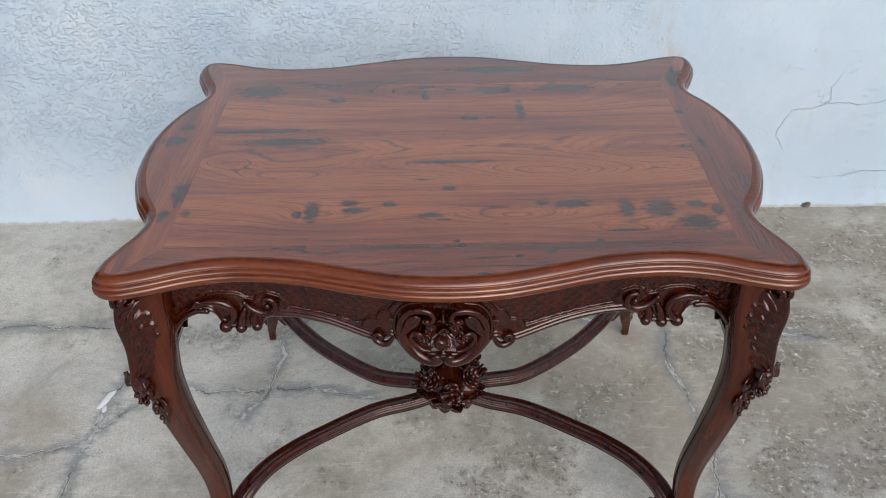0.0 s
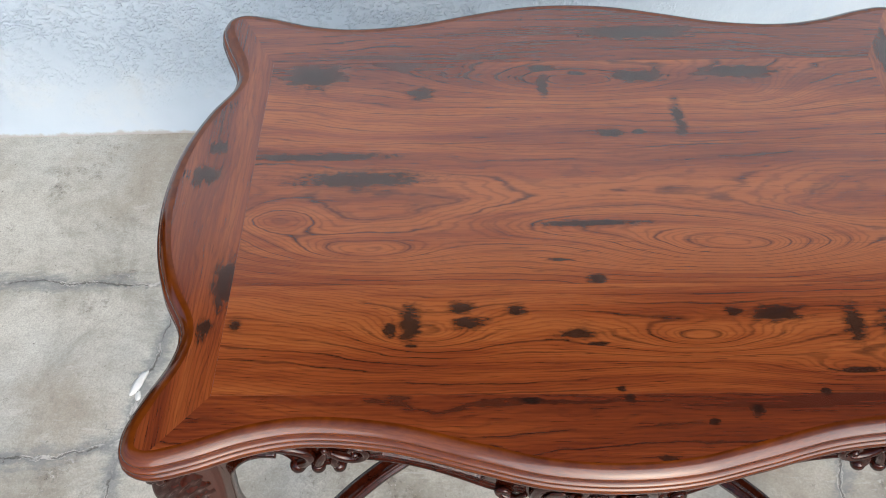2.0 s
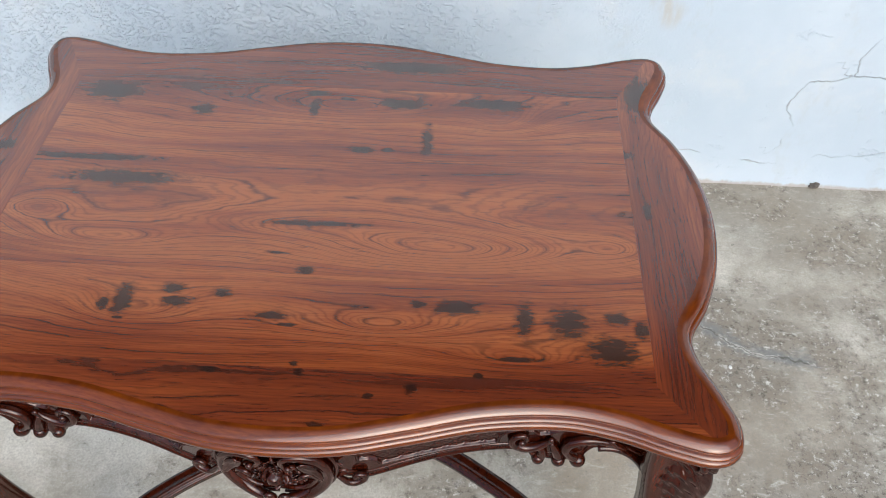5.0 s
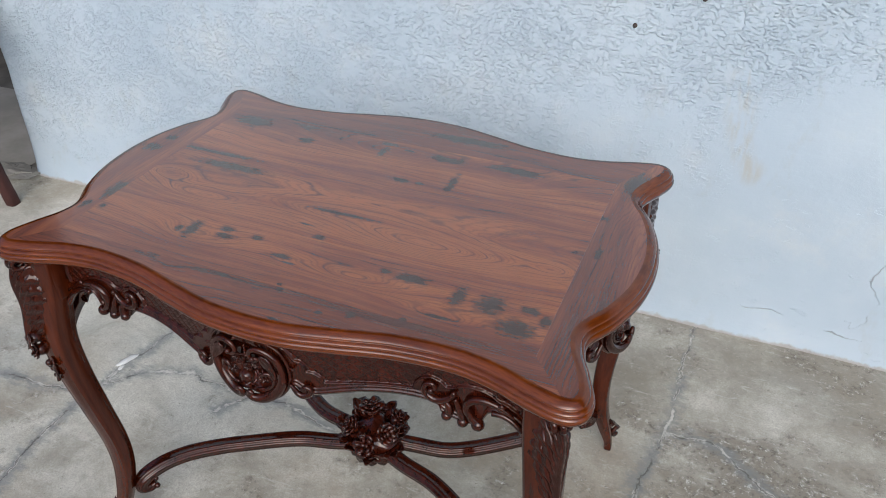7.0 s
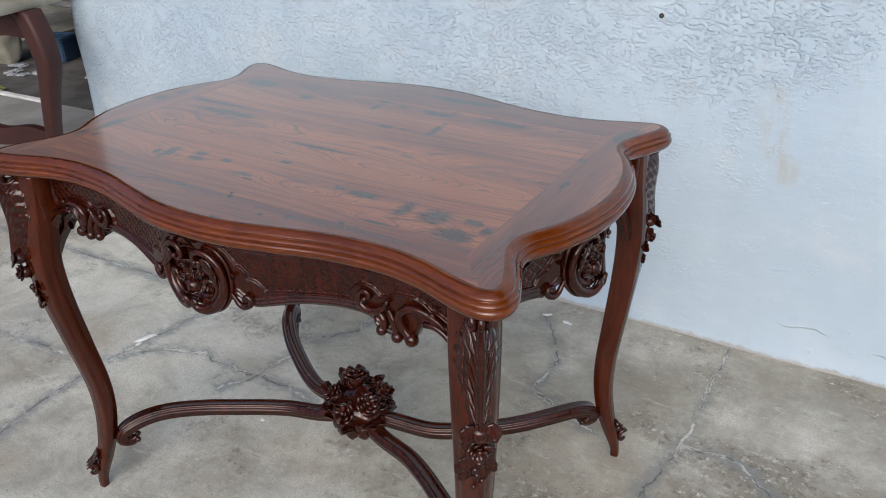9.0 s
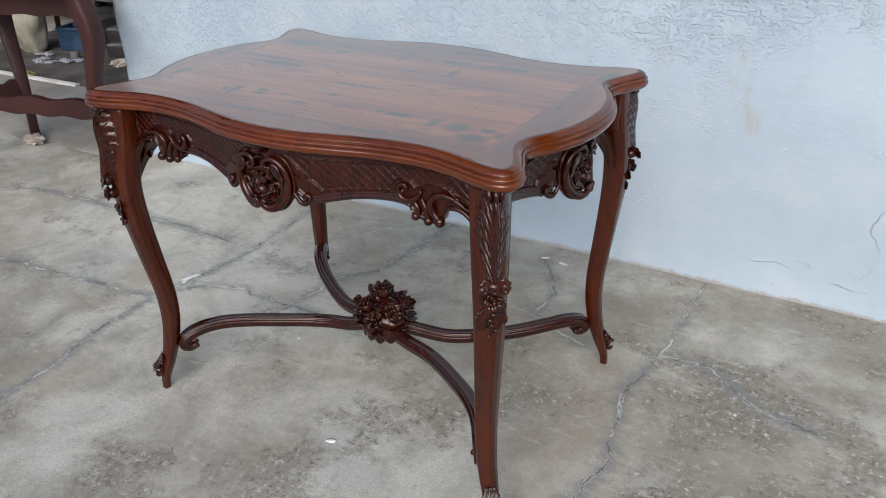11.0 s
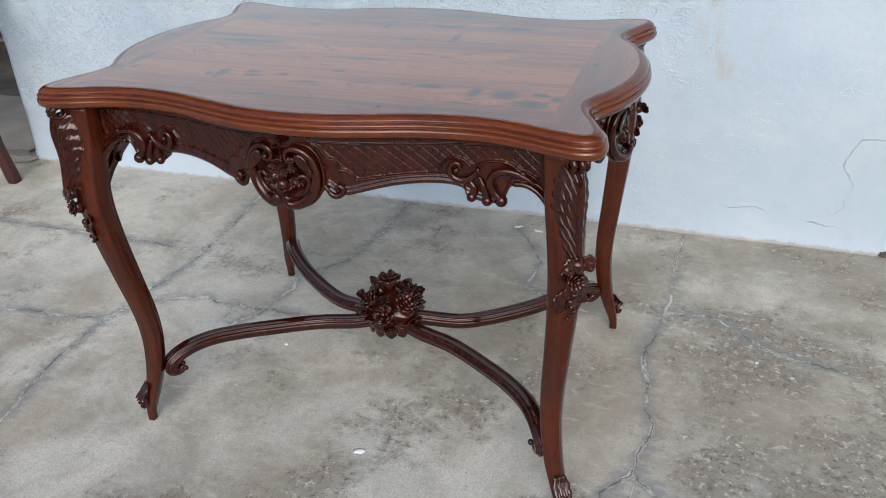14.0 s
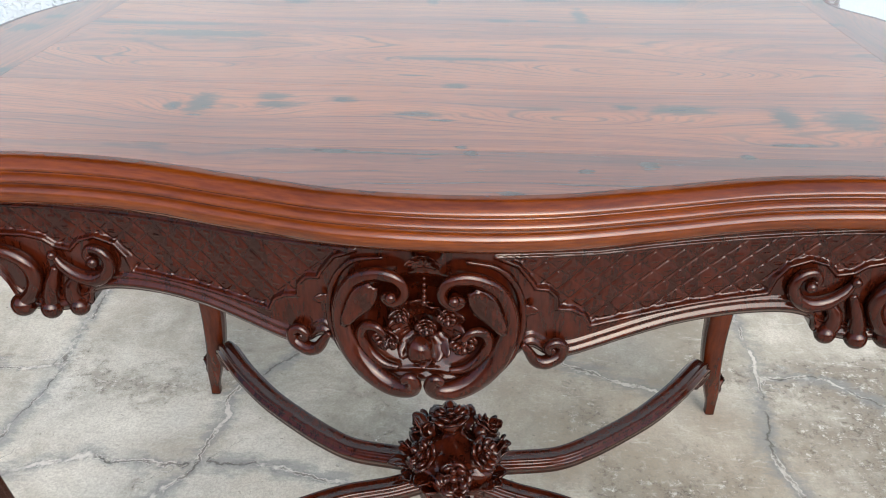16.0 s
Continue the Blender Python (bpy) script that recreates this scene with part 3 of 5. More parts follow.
WALL_CRACKS = [[(1.5, 0.40), (1.26, 0.357), (1.116, 0.35), (1.015, 0.334), (0.979, 0.26), (1.019, 0.191), (1.003, 0.142)],
               [(0.66, 0.11), (0.712, 0.1), (0.777, 0.106), (0.845, 0.084), (0.97, 0.07)], [(1.14, 0.10), (1.206, 0.107), (1.287, 0.126), (1.4, 0.11)],
               [(1.116, 0.35), (1.10, 0.40), (1.12, 0.45)]]
STREAK = [[(0.575, 0.74), (0.581, 0.66), (0.592, 0.6), (0.615, 0.54), (0.64, 0.50)]]
wx = np.concatenate([np.arange(-1.868, 1.9, 0.016), [2.2, 3, 5, 8]])
wz = np.concatenate([np.arange(0, 1.3, 0.016), [1.5, 2.0, 2.495]])
WX, WZ = np.meshgrid(wx, wz)
dent = np.array([[0.004 * noise.noise(Vector((a * 2.3, 0.5, b * 2.3))) + 0.0025 * noise.noise(Vector((a * 9, 1.5, b * 9))) for a in wx] for b in wz])
ragged = np.where(WX < -1.863, 0.012 * np.array([[noise.noise(Vector((3.0, 0.0, b * 6))) for a in wx] for b in wz]), 0)
lean = 0.02 * np.minimum(WX - 0.5, 0) - 0.018 * np.exp(-WZ / 0.06)
front = np.stack([WX + ragged, WALL_Y + dent + lean, WZ], -1)
back = front + np.array((0, 0.14, 0))
nz, nx = WX.shape
k = nz * nx
WF = grid_faces(nz, nx) + [tuple(i + k for i in f[::-1]) for f in grid_faces(nz, nx)]
WF += [(i * nx, (i + 1) * nx, (i + 1) * nx + k, i * nx + k) for i in range(nz - 1)]
WF += [((nz - 1) * nx + j, (nz - 1) * nx + j + 1, (nz - 1) * nx + j + 1 + k, (nz - 1) * nx + j + k) for j in range(nx - 1)]
wall_north = mesh_object("wall_north", np.concatenate([front.reshape(-1, 3), back.reshape(-1, 3)]), WF, WALL)
tagged(wall_north, "white painted rough plaster wall with hairline cracks", "wall", kind="structure")
near, side = line_distance(WX, WZ, WALL_CRACKS)
float_attribute(wall_north, "crack", np.tile(near.ravel(), 2))
float_attribute(wall_north, "side", np.tile(side.ravel(), 2))
float_attribute(wall_north, "streak", np.tile(line_distance(WX, WZ, STREAK)[0].ravel(), 2))
float_attribute(wall_north, "height", np.tile(WZ.ravel(), 2))
float_attribute(wall_north, "rough", np.tile((np.clip(0.85 - (WX + 0.2) * 0.55, 0, 1) * np.clip((WZ + 0.15) * 1.8, 0.1, 1) + np.clip((WZ - 0.62) * 3, 0, 1)).ravel(), 2))

# dark slab added out of view: blocks sky and darkens the top's reflections
bm_blocker = bmesh.new()
bmesh.ops.create_cube(bm_blocker, size=1.0)
bmesh.ops.scale(bm_blocker, vec=(16.0, 1.05, 0.12), verts=bm_blocker.verts)
me_blocker = bpy.data.meshes.new("ceiling_blocker")
bm_blocker.to_mesh(me_blocker)
bm_blocker.free()
me_blocker.materials.append(DARK)
blocker = new("ceiling_blocker", me_blocker)
blocker.location = (5.2, 0.62, 2.56)
tagged(blocker, "unseen dark slab added overhead to darken reflections in the table top", "ceiling", kind="structure")

# ---------------------------------------------------------------- the carved table
table = new("carved_table")
table.location = (TABLE_X, TABLE_Y, 0)
tagged(table, "polished mahogany centre table with carved apron and cabriole legs", "table")

# scalloped outline of the top, one quarter, mirrored twice
QUARTER = [(0.515, 0.0), (0.507, 0.075), (0.485, 0.14), (0.459, 0.188), (0.461, 0.222), (0.479, 0.262), (0.493, 0.302), (0.487, 0.333), (0.460, 0.346),
           (0.417, 0.338), (0.36, 0.320), (0.30, 0.312), (0.22, 0.319), (0.14, 0.339), (0.07, 0.355), (0.0, 0.360)]


def outline(n=96):
    ext = [(QUARTER[1][0], -QUARTER[1][1])] + QUARTER + [(-QUARTER[-2][0], QUARTER[-2][1])]
    q = spline(ext, n * 4)
    q = q[(q[:, 0] >= -1e-6) & (q[:, 1] >= -1e-6)]
    q[0, 1], q[-1, 0] = 0, 0
    q = np.vstack([q, (q[:-1] * (-1, 1))[::-1]])
    q = np.vstack([q, (q[1:-1] * (1, -1))[::-1]])
    d = np.r_[0, np.cumsum(np.hypot(*np.diff(np.vstack([q, q[:1]]), axis=0).T))]
    u = np.linspace(0, d[-1], n * 4, endpoint=False)
    qq = np.vstack([q, q[:1]])
    return np.c_[np.interp(u, d, qq[:, 0]), np.interp(u, d, qq[:, 1])]


OUT = outline()
tan = np.roll(OUT, -1, 0) - np.roll(OUT, 1, 0)
tan /= np.linalg.norm(tan, axis=1)[:, None]
INW = np.c_[-tan[:, 1], tan[:, 0]]
for _ in range(3):
    INW = (np.roll(INW, 1, 0) + 2 * INW + np.roll(INW, -1, 0)) / 4
INW /= np.linalg.norm(INW, axis=1)[:, None]
# moulding: distance inwards, height
PROFILE = [(0.022, 0.7600), (0.0170, 0.7600), (0.0150, 0.7594), (0.0105, 0.7566), (0.0078, 0.7545), (0.0066, 0.7528), (0.0078, 0.7512), (0.0092, 0.7504), (0.0074, 0.7500),
           (0.0046, 0.7490), (0.0026, 0.7474), (0.0020, 0.7458), (0.0030, 0.7442), (0.0058, 0.7434), (0.0062, 0.7426), (0.0034, 0.7420), (0.0010, 0.7402), (0.0, 0.7376),
           (0.0002, 0.7345), (0.0020, 0.7300), (0.0060, 0.7265), (0.0120, 0.7250), (0.0600, 0.7250)]
n_out, n_pro = len(OUT), len(PROFILE)
MV = np.array([[*(OUT[i] + INW[i] * o), z] for i in range(n_out) for o, z in PROFILE])
MF = [(i * n_pro + j, ((i + 1) % n_out) * n_pro + j, ((i + 1) % n_out) * n_pro + j + 1, i * n_pro + j + 1) for i in range(n_out) for j in range(n_pro - 1)]
MF.append(tuple(i * n_pro + n_pro - 1 for i in range(n_out))[::-1])
tabletop = mesh_object("tabletop", MV, MF, EDGE, table, "scalloped top edge with stepped ogee moulding in orange-brown lacquer")

BX, BY0, BY1 = 0.404, -0.267, 0.225
JOINTS = (BY0, -0.136, 0.071, BY1)


def board(name, x0, x1, y0, y1, mat, label):
    g = 0.0001
    bm = bmesh.new()
    bmesh.ops.create_cube(bm, size=1.0)
    bmesh.ops.scale(bm, vec=(x1 - x0 - 2 * g, y1 - y0 - 2 * g, 0.012), verts=bm.verts)
    bmesh.ops.translate(bm, vec=((x0 + x1) / 2, (y0 + y1) / 2, TOP - 0.006), verts=bm.verts)
    return part(name, bm, mat, tabletop, label)


board("board", -BX, BX, JOINTS[0], JOINTS[1], BOARD_FRONT, "reddish board with black flecks and knots")
board("board", -BX, BX, JOINTS[1], JOINTS[2], BOARD_MID, "pale orange board with oval grain eyes")
board("board", -BX, BX, JOINTS[2], JOINTS[3], BOARD_BACK, "brown board with dark flecks")
INNER = OUT + INW * 0.0222


def nearest(p):
    return int(np.argmin(np.hypot(*(INNER - np.array(p)).T)))


MITRE = [nearest((0.455, -0.322)), nearest((0.458, 0.322)), nearest((-0.458, 0.322)), nearest((-0.455, -0.322))]
CORNER = [(BX, BY0), (BX, BY1), (-BX, BY1), (-BX, BY0)]
for q, mat in enumerate((RAIL_SIDE, RAIL_LONG, RAIL_SIDE, RAIL_LONG)):
    i0, i1 = MITRE[q], MITRE[(q + 1) % 4]
    idx = [(i0 + j) % n_out for j in range((i1 - i0) % n_out + 1)]
    A, B = np.array(CORNER[q]), np.array(CORNER[(q + 1) % 4])
    L = np.linalg.norm(B - A)
    V = []
    for r, z in ((0, TOP), (1, TOP), (0, TOP - 0.01), (1, TOP - 0.01)):
        for j, i in enumerate(idx):
            t = np.clip(np.dot(INNER[i] - A, B - A) / L / L, 0, 1)
            t = {0: 0.0, len(idx) - 1: 1.0}.get(j, t)
            inner = A + (B - A) * t
            V.append((*(INNER[i] if r == 0 else inner + (INNER[i] - inner) * 0.0012), z))
    m = len(idx)
    F = [(j, j + 1, m + j + 1, m + j) for j in range(m - 1)] + [(m + j, m + j + 1, 3 * m + j + 1, 3 * m + j) for j in range(m - 1)]
    F += [(0, m, 3 * m, 2 * m), (m - 1, 3 * m - 1, 4 * m - 1, 2 * m - 1)]
    mesh_object("border_rail", V, F, mat, tabletop, "mitred border rail of the top", smooth=False)


# ---------------- aprons
LONG_EDGE = [(0, 0.603), (0.03, 0.602), (0.05, 0.613), (0.066, 0.628), (0.076, 0.634), (0.088, 0.626), (0.102, 0.622), (0.118, 0.625), (0.15, 0.634), (0.18, 0.641),
             (0.22, 0.646), (0.255, 0.646), (0.275, 0.640), (0.281, 0.628), (0.312, 0.620), (0.336, 0.624), (0.344, 0.642), (0.351, 0.652), (0.366, 0.654), (0.384, 0.646),
             (0.399, 0.632), (0.413, 0.612)]
SHORT_EDGE = [(0, 0.603), (0.03, 0.602), (0.05, 0.613), (0.066, 0.628), (0.076, 0.635), (0.088, 0.628), (0.102, 0.624), (0.115, 0.628), (0.15, 0.636), (0.19, 0.643), (0.218, 0.641),
              (0.240, 0.630), (0.256, 0.611), (0.264, 0.600)]
# outline of the sunk lattice panel, from the cartouche to the leg
CUSPS = [(0.048, 0.712), (0.064, 0.704), (0.074, 0.690), (0.0765, 0.685), (0.086, 0.683), (0.092, 0.676), (0.093, 0.666), (0.104, 0.664), (0.113, 0.658), (0.118, 0.648)]
LONG_PANEL = CUSPS + [(0.15, 0.653), (0.19, 0.659), (0.238, 0.664), (0.241, 0.676), (0.249, 0.687), (0.264, 0.692), (0.277, 0.688), (0.286, 0.679), (0.298, 0.681), (0.306, 0.687),
                      (0.320, 0.690), (0.338, 0.690), (0.352, 0.686), (0.362, 0.678), (0.376, 0.675), (0.388, 0.668), (0.400, 0.656), (0.404, 0.680), (0.406, 0.714), (0.30, 0.7145),
                      (0.20, 0.711), (0.12, 0.709), (0.08, 0.711)]
SHORT_PANEL = CUSPS + [(0.15, 0.655), (0.19, 0.661), (0.215, 0.661), (0.235, 0.653), (0.249, 0.640), (0.256, 0.680), (0.257, 0.713), (0.20, 0.712), (0.12, 0.710), (0.08, 0.711)]


class Apron:
    def __init__(self, edge, half, base, swell, reach, turn):
        c = spline(edge, 400)
        self.cs, self.cz = c[:, 0], c[:, 1]
        self.half, self.base, self.swell, self.reach = half, base, swell, reach
        self.ca, self.sa = math.cos(turn), math.sin(turn)

    def edge(self, s):
        return np.interp(np.abs(s), self.cs, self.cz)

    def place(self, s, z, d=0.0):
        """Along the apron, height, proud of its face: to the table's own axes."""
        s, z, d = np.broadcast_arrays(np.asarray(s, float), np.asarray(z, float), np.asarray(d, float))
        e = np.exp(-(s / self.reach) ** 2)
        off = self.base + self.swell * e
        slope = -2 * s / self.reach ** 2 * self.swell * e
        ln = np.sqrt(1 + slope ** 2)
        x = s - d * slope / ln
        y = -(off + d / ln)
        return np.stack([x * self.ca - y * self.sa, x * self.sa + y * self.ca, z], -1)


def smooth01(v):
    v = np.clip(v, 0, 1)
    return v * v * (3 - 2 * v)


def inside_of(X, Y, poly):
    hit = np.zeros(X.shape, bool)
    for (ax, ay), (bx, by) in zip(poly, poly[1:] + poly[:1]):
        if ay != by:
            hit ^= ((ay > Y) != (by > Y)) & (X < (bx - ax) * (Y - ay) / (by - ay) + ax)
    return hit


def build_apron(ap, beads, middle):
    """One carved apron; middle: how far the cartouche stands off the centre."""
    slide = lambda q: q + middle * (1 - smooth01((np.abs(q) - 0.10) / 0.15))
    ns, nv = int(2 * ap.half / 0.0009), 112
    s = np.linspace(-ap.half, ap.half, ns)
    v = np.linspace(0, 1, nv)
    S, Vv = np.meshgrid(s, v)
    zb = ap.edge(S)
    Z = zb + (0.7255 - zb) * Vv
    h = Z - zb
    a = np.abs(S)
    panel = LONG_PANEL if beads else SHORT_PANEL
    m = line_distance(a, Z, [panel + panel[:1]])[0] * np.where(inside_of(a, Z, panel), 1.0, -1.0)
    inside = smooth01((m - 0.0008) / 0.0020)
    d = 0.0040 * np.exp(-((h - 0.0060) / 0.0042) ** 2) + 0.0018 * np.exp(-((h - 0.0125) / 0.0016) ** 2)
    d = d + 0.0020 * np.exp(-(m / 0.0013) ** 2) - 0.0020 * inside
    pitch = 0.0185
    cut = np.zeros_like(S)
    for sign in (1, -1):
        q = (S + sign * (Z - 0.68) * 1.10) / pitch
        dist = np.abs(q - np.round(q)) * pitch / 1.49
        cut = np.maximum(cut, np.exp(-(dist / 0.0008) ** 2))
    d = d - 0.0011 * inside * cut
    # short chased dashes across every lozenge
    qa, qb = (S + (Z - 0.68) * 1.10) / pitch, (S - (Z - 0.68) * 1.10) / pitch
    cs = ((np.floor(qa) + 0.5) + (np.floor(qb) + 0.5)) / 2 * pitch
    cz = ((np.floor(qa) + 0.5) - (np.floor(qb) + 0.5)) / 2.2 * pitch + 0.68
    d = d + 0.0006 * inside * np.exp(-((Z - cz) / 0.0010) ** 2) * (np.abs(S - cs) < 0.0030)
    # the hollow ground of the cartouche
    d = d - 0.011 * np.exp(-(((a / 0.047) ** 2 + ((Z - 0.656) / 0.036) ** 2)) ** 3)
    V = ap.place(slide(S), Z, d)
    F = grid_faces(nv, ns)
    flat = V.reshape(-1, 3)
    k = len(flat)
    w = slide(s)
    rim = [ap.place(w, ap.edge(s), -0.001), ap.place(w, ap.edge(s) + 0.002, -0.016), ap.place(w, 0.640 + 0 * s, -0.016), ap.place(w, 0.72 + 0 * s, -0.016)]
    rim[2][:, 2] = np.maximum(rim[2][:, 2], ap.edge(s) + 0.004)
    RV = np.concatenate(rim)
    RF = [(k + i * ns + j, k + (i + 1) * ns + j, k + (i + 1) * ns + j + 1, k + i * ns + j + 1) for i in range(3) for j in range(ns - 1)]
    apron = mesh_object("apron", np.concatenate([flat, RV]), F + RF, CARVED, table, "carved apron with incised diamond lattice panels")
    out = ap.place(0, 0, 1) - ap.place(0, 0, 0)
    at = lambda q, z, e: ap.place(slide(np.asarray(q, float)), z, e)

    def bar(points, radii, lift=0.004, n=44, m=10, flatten=1.0):
        c = spline(points, n)
        lifts = np.interp(np.linspace(0, 1, n), np.linspace(0, 1, len(lift)), lift) if np.ndim(lift) else lift
        return tube(at(c[:, 0], c[:, 1], lifts), radii, m, flatten, up=out)

    rng = random.Random(5)
    for sg in (1, -1):
        mir = lambda pts: [(sg * p[0], p[1]) for p in pts]
        # great C scroll of the cartouche, a volute above and a curl below
        mesh_object("scroll", *bar(mir([(0.021, 0.686), (0.0255, 0.6835), (0.0215, 0.6785), (0.0145, 0.682), (0.0125, 0.690), (0.018, 0.6985), (0.030, 0.7005), (0.044, 0.694),
                                        (0.0545, 0.679), (0.0585, 0.656), (0.0530, 0.633), (0.040, 0.615), (0.024, 0.6055), (0.0105, 0.606), (0.0055, 0.613), (0.0085, 0.620),
                                        (0.0135, 0.617)]),
                                   [0.0034, 0.0034, 0.0034, 0.0036, 0.0038, 0.0044, 0.0054, 0.0062, 0.0070, 0.0078, 0.0086, 0.0090, 0.0084, 0.0068, 0.0054, 0.0046, 0.0036],
                                   [0.013, 0.011, 0.010, 0.010, 0.010, 0.010, 0.009, 0.008, 0.007, 0.006, 0.006, 0.007, 0.010, 0.014, 0.017, 0.018, 0.018], 130, 14, 0.85),
                    CARVED, apron, "deep C-scroll of the carved cartouche")
        mesh_object("volute_eye", *ball(at(sg * 0.0205, 0.686, 0.015), 0.0042, 7, 10), CARVED, apron)
        mesh_object("scroll_rim", *bar(mir([(0.028, 0.7095), (0.050, 0.7035), (0.0645, 0.684), (0.0690, 0.656), (0.0630, 0.630), (0.0470, 0.609), (0.0260, 0.5985), (0.003, 0.599)]),
                                       [0.0012, 0.0022, 0.0028, 0.0030, 0.0030, 0.0028, 0.0025, 0.0018], 0.002, 70), CARVED, apron)
        # polished tongue that lies inside the scroll
        b = at(sg * 0.032, 0.694, 0.013)
        mesh_object("tongue_leaf", *leaf(b, at(sg * 0.054, 0.660, 0.010) - b, out, 0.042, 0.0085, 0.25, rng, 1), CARVED, apron)
        mesh_object("inner_leaf", *bar(mir([(0.0265, 0.649), (0.0325, 0.6555), (0.0410, 0.6535), (0.0455, 0.643), (0.0405, 0.630), (0.0300, 0.621), (0.018, 0.619)]),
                                       [0.0022, 0.0034, 0.0044, 0.0050, 0.0048, 0.0040, 0.0025], [0.010, 0.009, 0.006, 0.004, 0.004, 0.005, 0.006], 50), CARVED, apron)
        # little volute beside the cartouche, running out into the lower bead
        mesh_object("volute", *bar(mir([(0.0925, 0.634), (0.0895, 0.6315), (0.0875, 0.6355), (0.0925, 0.6395), (0.0985, 0.635), (0.0965, 0.627), (0.0870, 0.6225), (0.0790, 0.6255),
                                        (0.0735, 0.634), (0.0690, 0.641)]), [0.0030, 0.0032, 0.0034, 0.0038, 0.0044, 0.0050, 0.0056, 0.0048, 0.0036, 0.0022], 0.005, 80),
                    CARVED, apron)
        b = at(sg * 0.0655, 0.668, 0.002)
        mesh_object("cusp_leaf", *leaf(b, at(sg * 0.080, 0.671, 0.004) - b, out, 0.014, 0.0045, 0.4, rng), CARVED, apron)
        if beads:
            for bs, bz, br in ((0.288, 0.6290, 0.0080), (0.3125, 0.6250, 0.0086), (0.3350, 0.6275, 0.0100)):
                mesh_object("bead", *ball(at(sg * bs, bz, 0.004), br, 10, 16), CARVED, apron)
            # boat-shaped volute and the strand that swings over the arch
            mesh_object("volute", *bar(mir([(0.2655, 0.673), (0.2710, 0.6765), (0.2670, 0.6835), (0.2580, 0.6810), (0.2545, 0.6715), (0.2590, 0.6615), (0.2700, 0.6560), (0.2830, 0.6585),
                                            (0.2930, 0.6660), (0.2985, 0.6755)]),
                                       [0.0040, 0.0038, 0.0038, 0.0042, 0.0048, 0.0056, 0.0064, 0.0060, 0.0048, 0.0026], 0.004, 84, 12), CARVED, apron)
            mesh_object("volute_eye", *ball(at(sg * 0.2655, 0.673, 0.007), 0.0048, 7, 10), CARVED, apron)
            mesh_object("bead", *ball(at(sg * 0.2990, 0.6755, 0.005), 0.0042, 7, 10), CARVED, apron)
            mesh_object("drop_scroll", *bar(mir([(0.3880, 0.6590), (0.3740, 0.6690), (0.3560, 0.6760), (0.3380, 0.6770), (0.3230, 0.6690), (0.3180, 0.6560), (0.3230, 0.6420), (0.3330, 0.6310)]),
                                            [0.0020, 0.0038, 0.0050, 0.0060, 0.0066, 0.0066, 0.0062, 0.0060], 0.005, 80, 12), CARVED, apron, "strand that drops from the arch into a bead")
            mesh_object("crest_strand", *bar(mir([(0.3740, 0.6715), (0.3690, 0.6775), (0.3640, 0.6730), (0.3690, 0.6685)]), [0.0025, 0.0032, 0.0032, 0.0025], 0.006, 26, 8), CARVED, apron)
            for lobe in ([(0.300, 0.664), (0.306, 0.650), (0.311, 0.636), (0.3125, 0.625)], [(0.284, 0.657), (0.291, 0.647), (0.292, 0.637), (0.288, 0.628)]):
                mesh_object("inner_leaf", *bar(mir(lobe), [0.0030, 0.0058, 0.0066, 0.0060], 0.003, 30), CARVED, apron)
        # arched bracket that carries the bead down into the leg
        arch = [(-0.062, 0.655, 0.003), (-0.045, 0.655, 0.003), (-0.028, 0.647, 0.004), (-0.013, 0.633, 0.007), (-0.001, 0.613, 0.012), (0.007, 0.590, 0.018), (0.012, 0.560, 0.023),
                (0.014, 0.525, 0.024)]
        if not beads:
            arch = [(-0.060, 0.643, 0.003), (-0.045, 0.6405, 0.004), (-0.028, 0.632, 0.007), (-0.013, 0.617, 0.012), (0.002, 0.598, 0.017), (0.013, 0.572, 0.022), (0.022, 0.540, 0.025)]
        ca = spline([(ap.half + q, w, e) for q, w, e in arch], 40)
        far = np.maximum(ca[:, 0] + 0.012, ap.half + 0.014)
        deep = np.interp(ca[:, 1], (0.54, 0.60, 0.65), (0.006, 0.022, 0.030))
        rows = [ap.place(sg * far, ca[:, 1] + 0.012, ca[:, 2] - 0.002), ap.place(sg * ca[:, 0], ca[:, 1] + 0.002, ca[:, 2]),
                ap.place(sg * ca[:, 0], ca[:, 1], ca[:, 2] - 0.004), ap.place(sg * ca[:, 0], ca[:, 1], ca[:, 2] - 0.004 - deep), ap.place(sg * far, ca[:, 1] + 0.012, ca[:, 2] - 0.006 - deep)]
        mesh_object("arch_bracket", np.concatenate(rows), grid_faces(5, 40), LEGWOOD, apron, "arched bracket between apron and leg")
        mesh_object("arch_bead", *tube(ap.place(sg * (ca[:, 0] + 0.004), ca[:, 1] + 0.003, ca[:, 2] + 0.001), np.linspace(0.0048, 0.0030, 40), 9), CARVED, apron)
        mesh_object("arch_bead", *tube(ap.place(sg * (ca[:, 0] + 0.0125), ca[:, 1] + 0.008, ca[:, 2]), np.linspace(0.0026, 0.0018, 40), 7), CARVED, apron)
    # flowers, pearls and crest inside the cartouche
    for fs, fz, fr in ((0.027, 0.643, 0.0115), (-0.027, 0.643, 0.0115), (0.016, 0.664, 0.0085), (-0.017, 0.664, 0.0080), (0.001, 0.655, 0.0085)):
        mesh_object("flower", *rose(at(fs, fz, 0.000), out + 0.2 * (at(fs, fz, 0) - at(0, 0.66, 0)) / 0.03, fr, rng), CARVED, apron)
    mesh_object("bud", *lumpy(at(-0.003, 0.635, 0.003), (0.0105, 0.0105, 0.0115), 4.0, 12, 16, 0.18, 2.0), CARVED, apron, "smooth round bud low in the cartouche")
    tufts = []
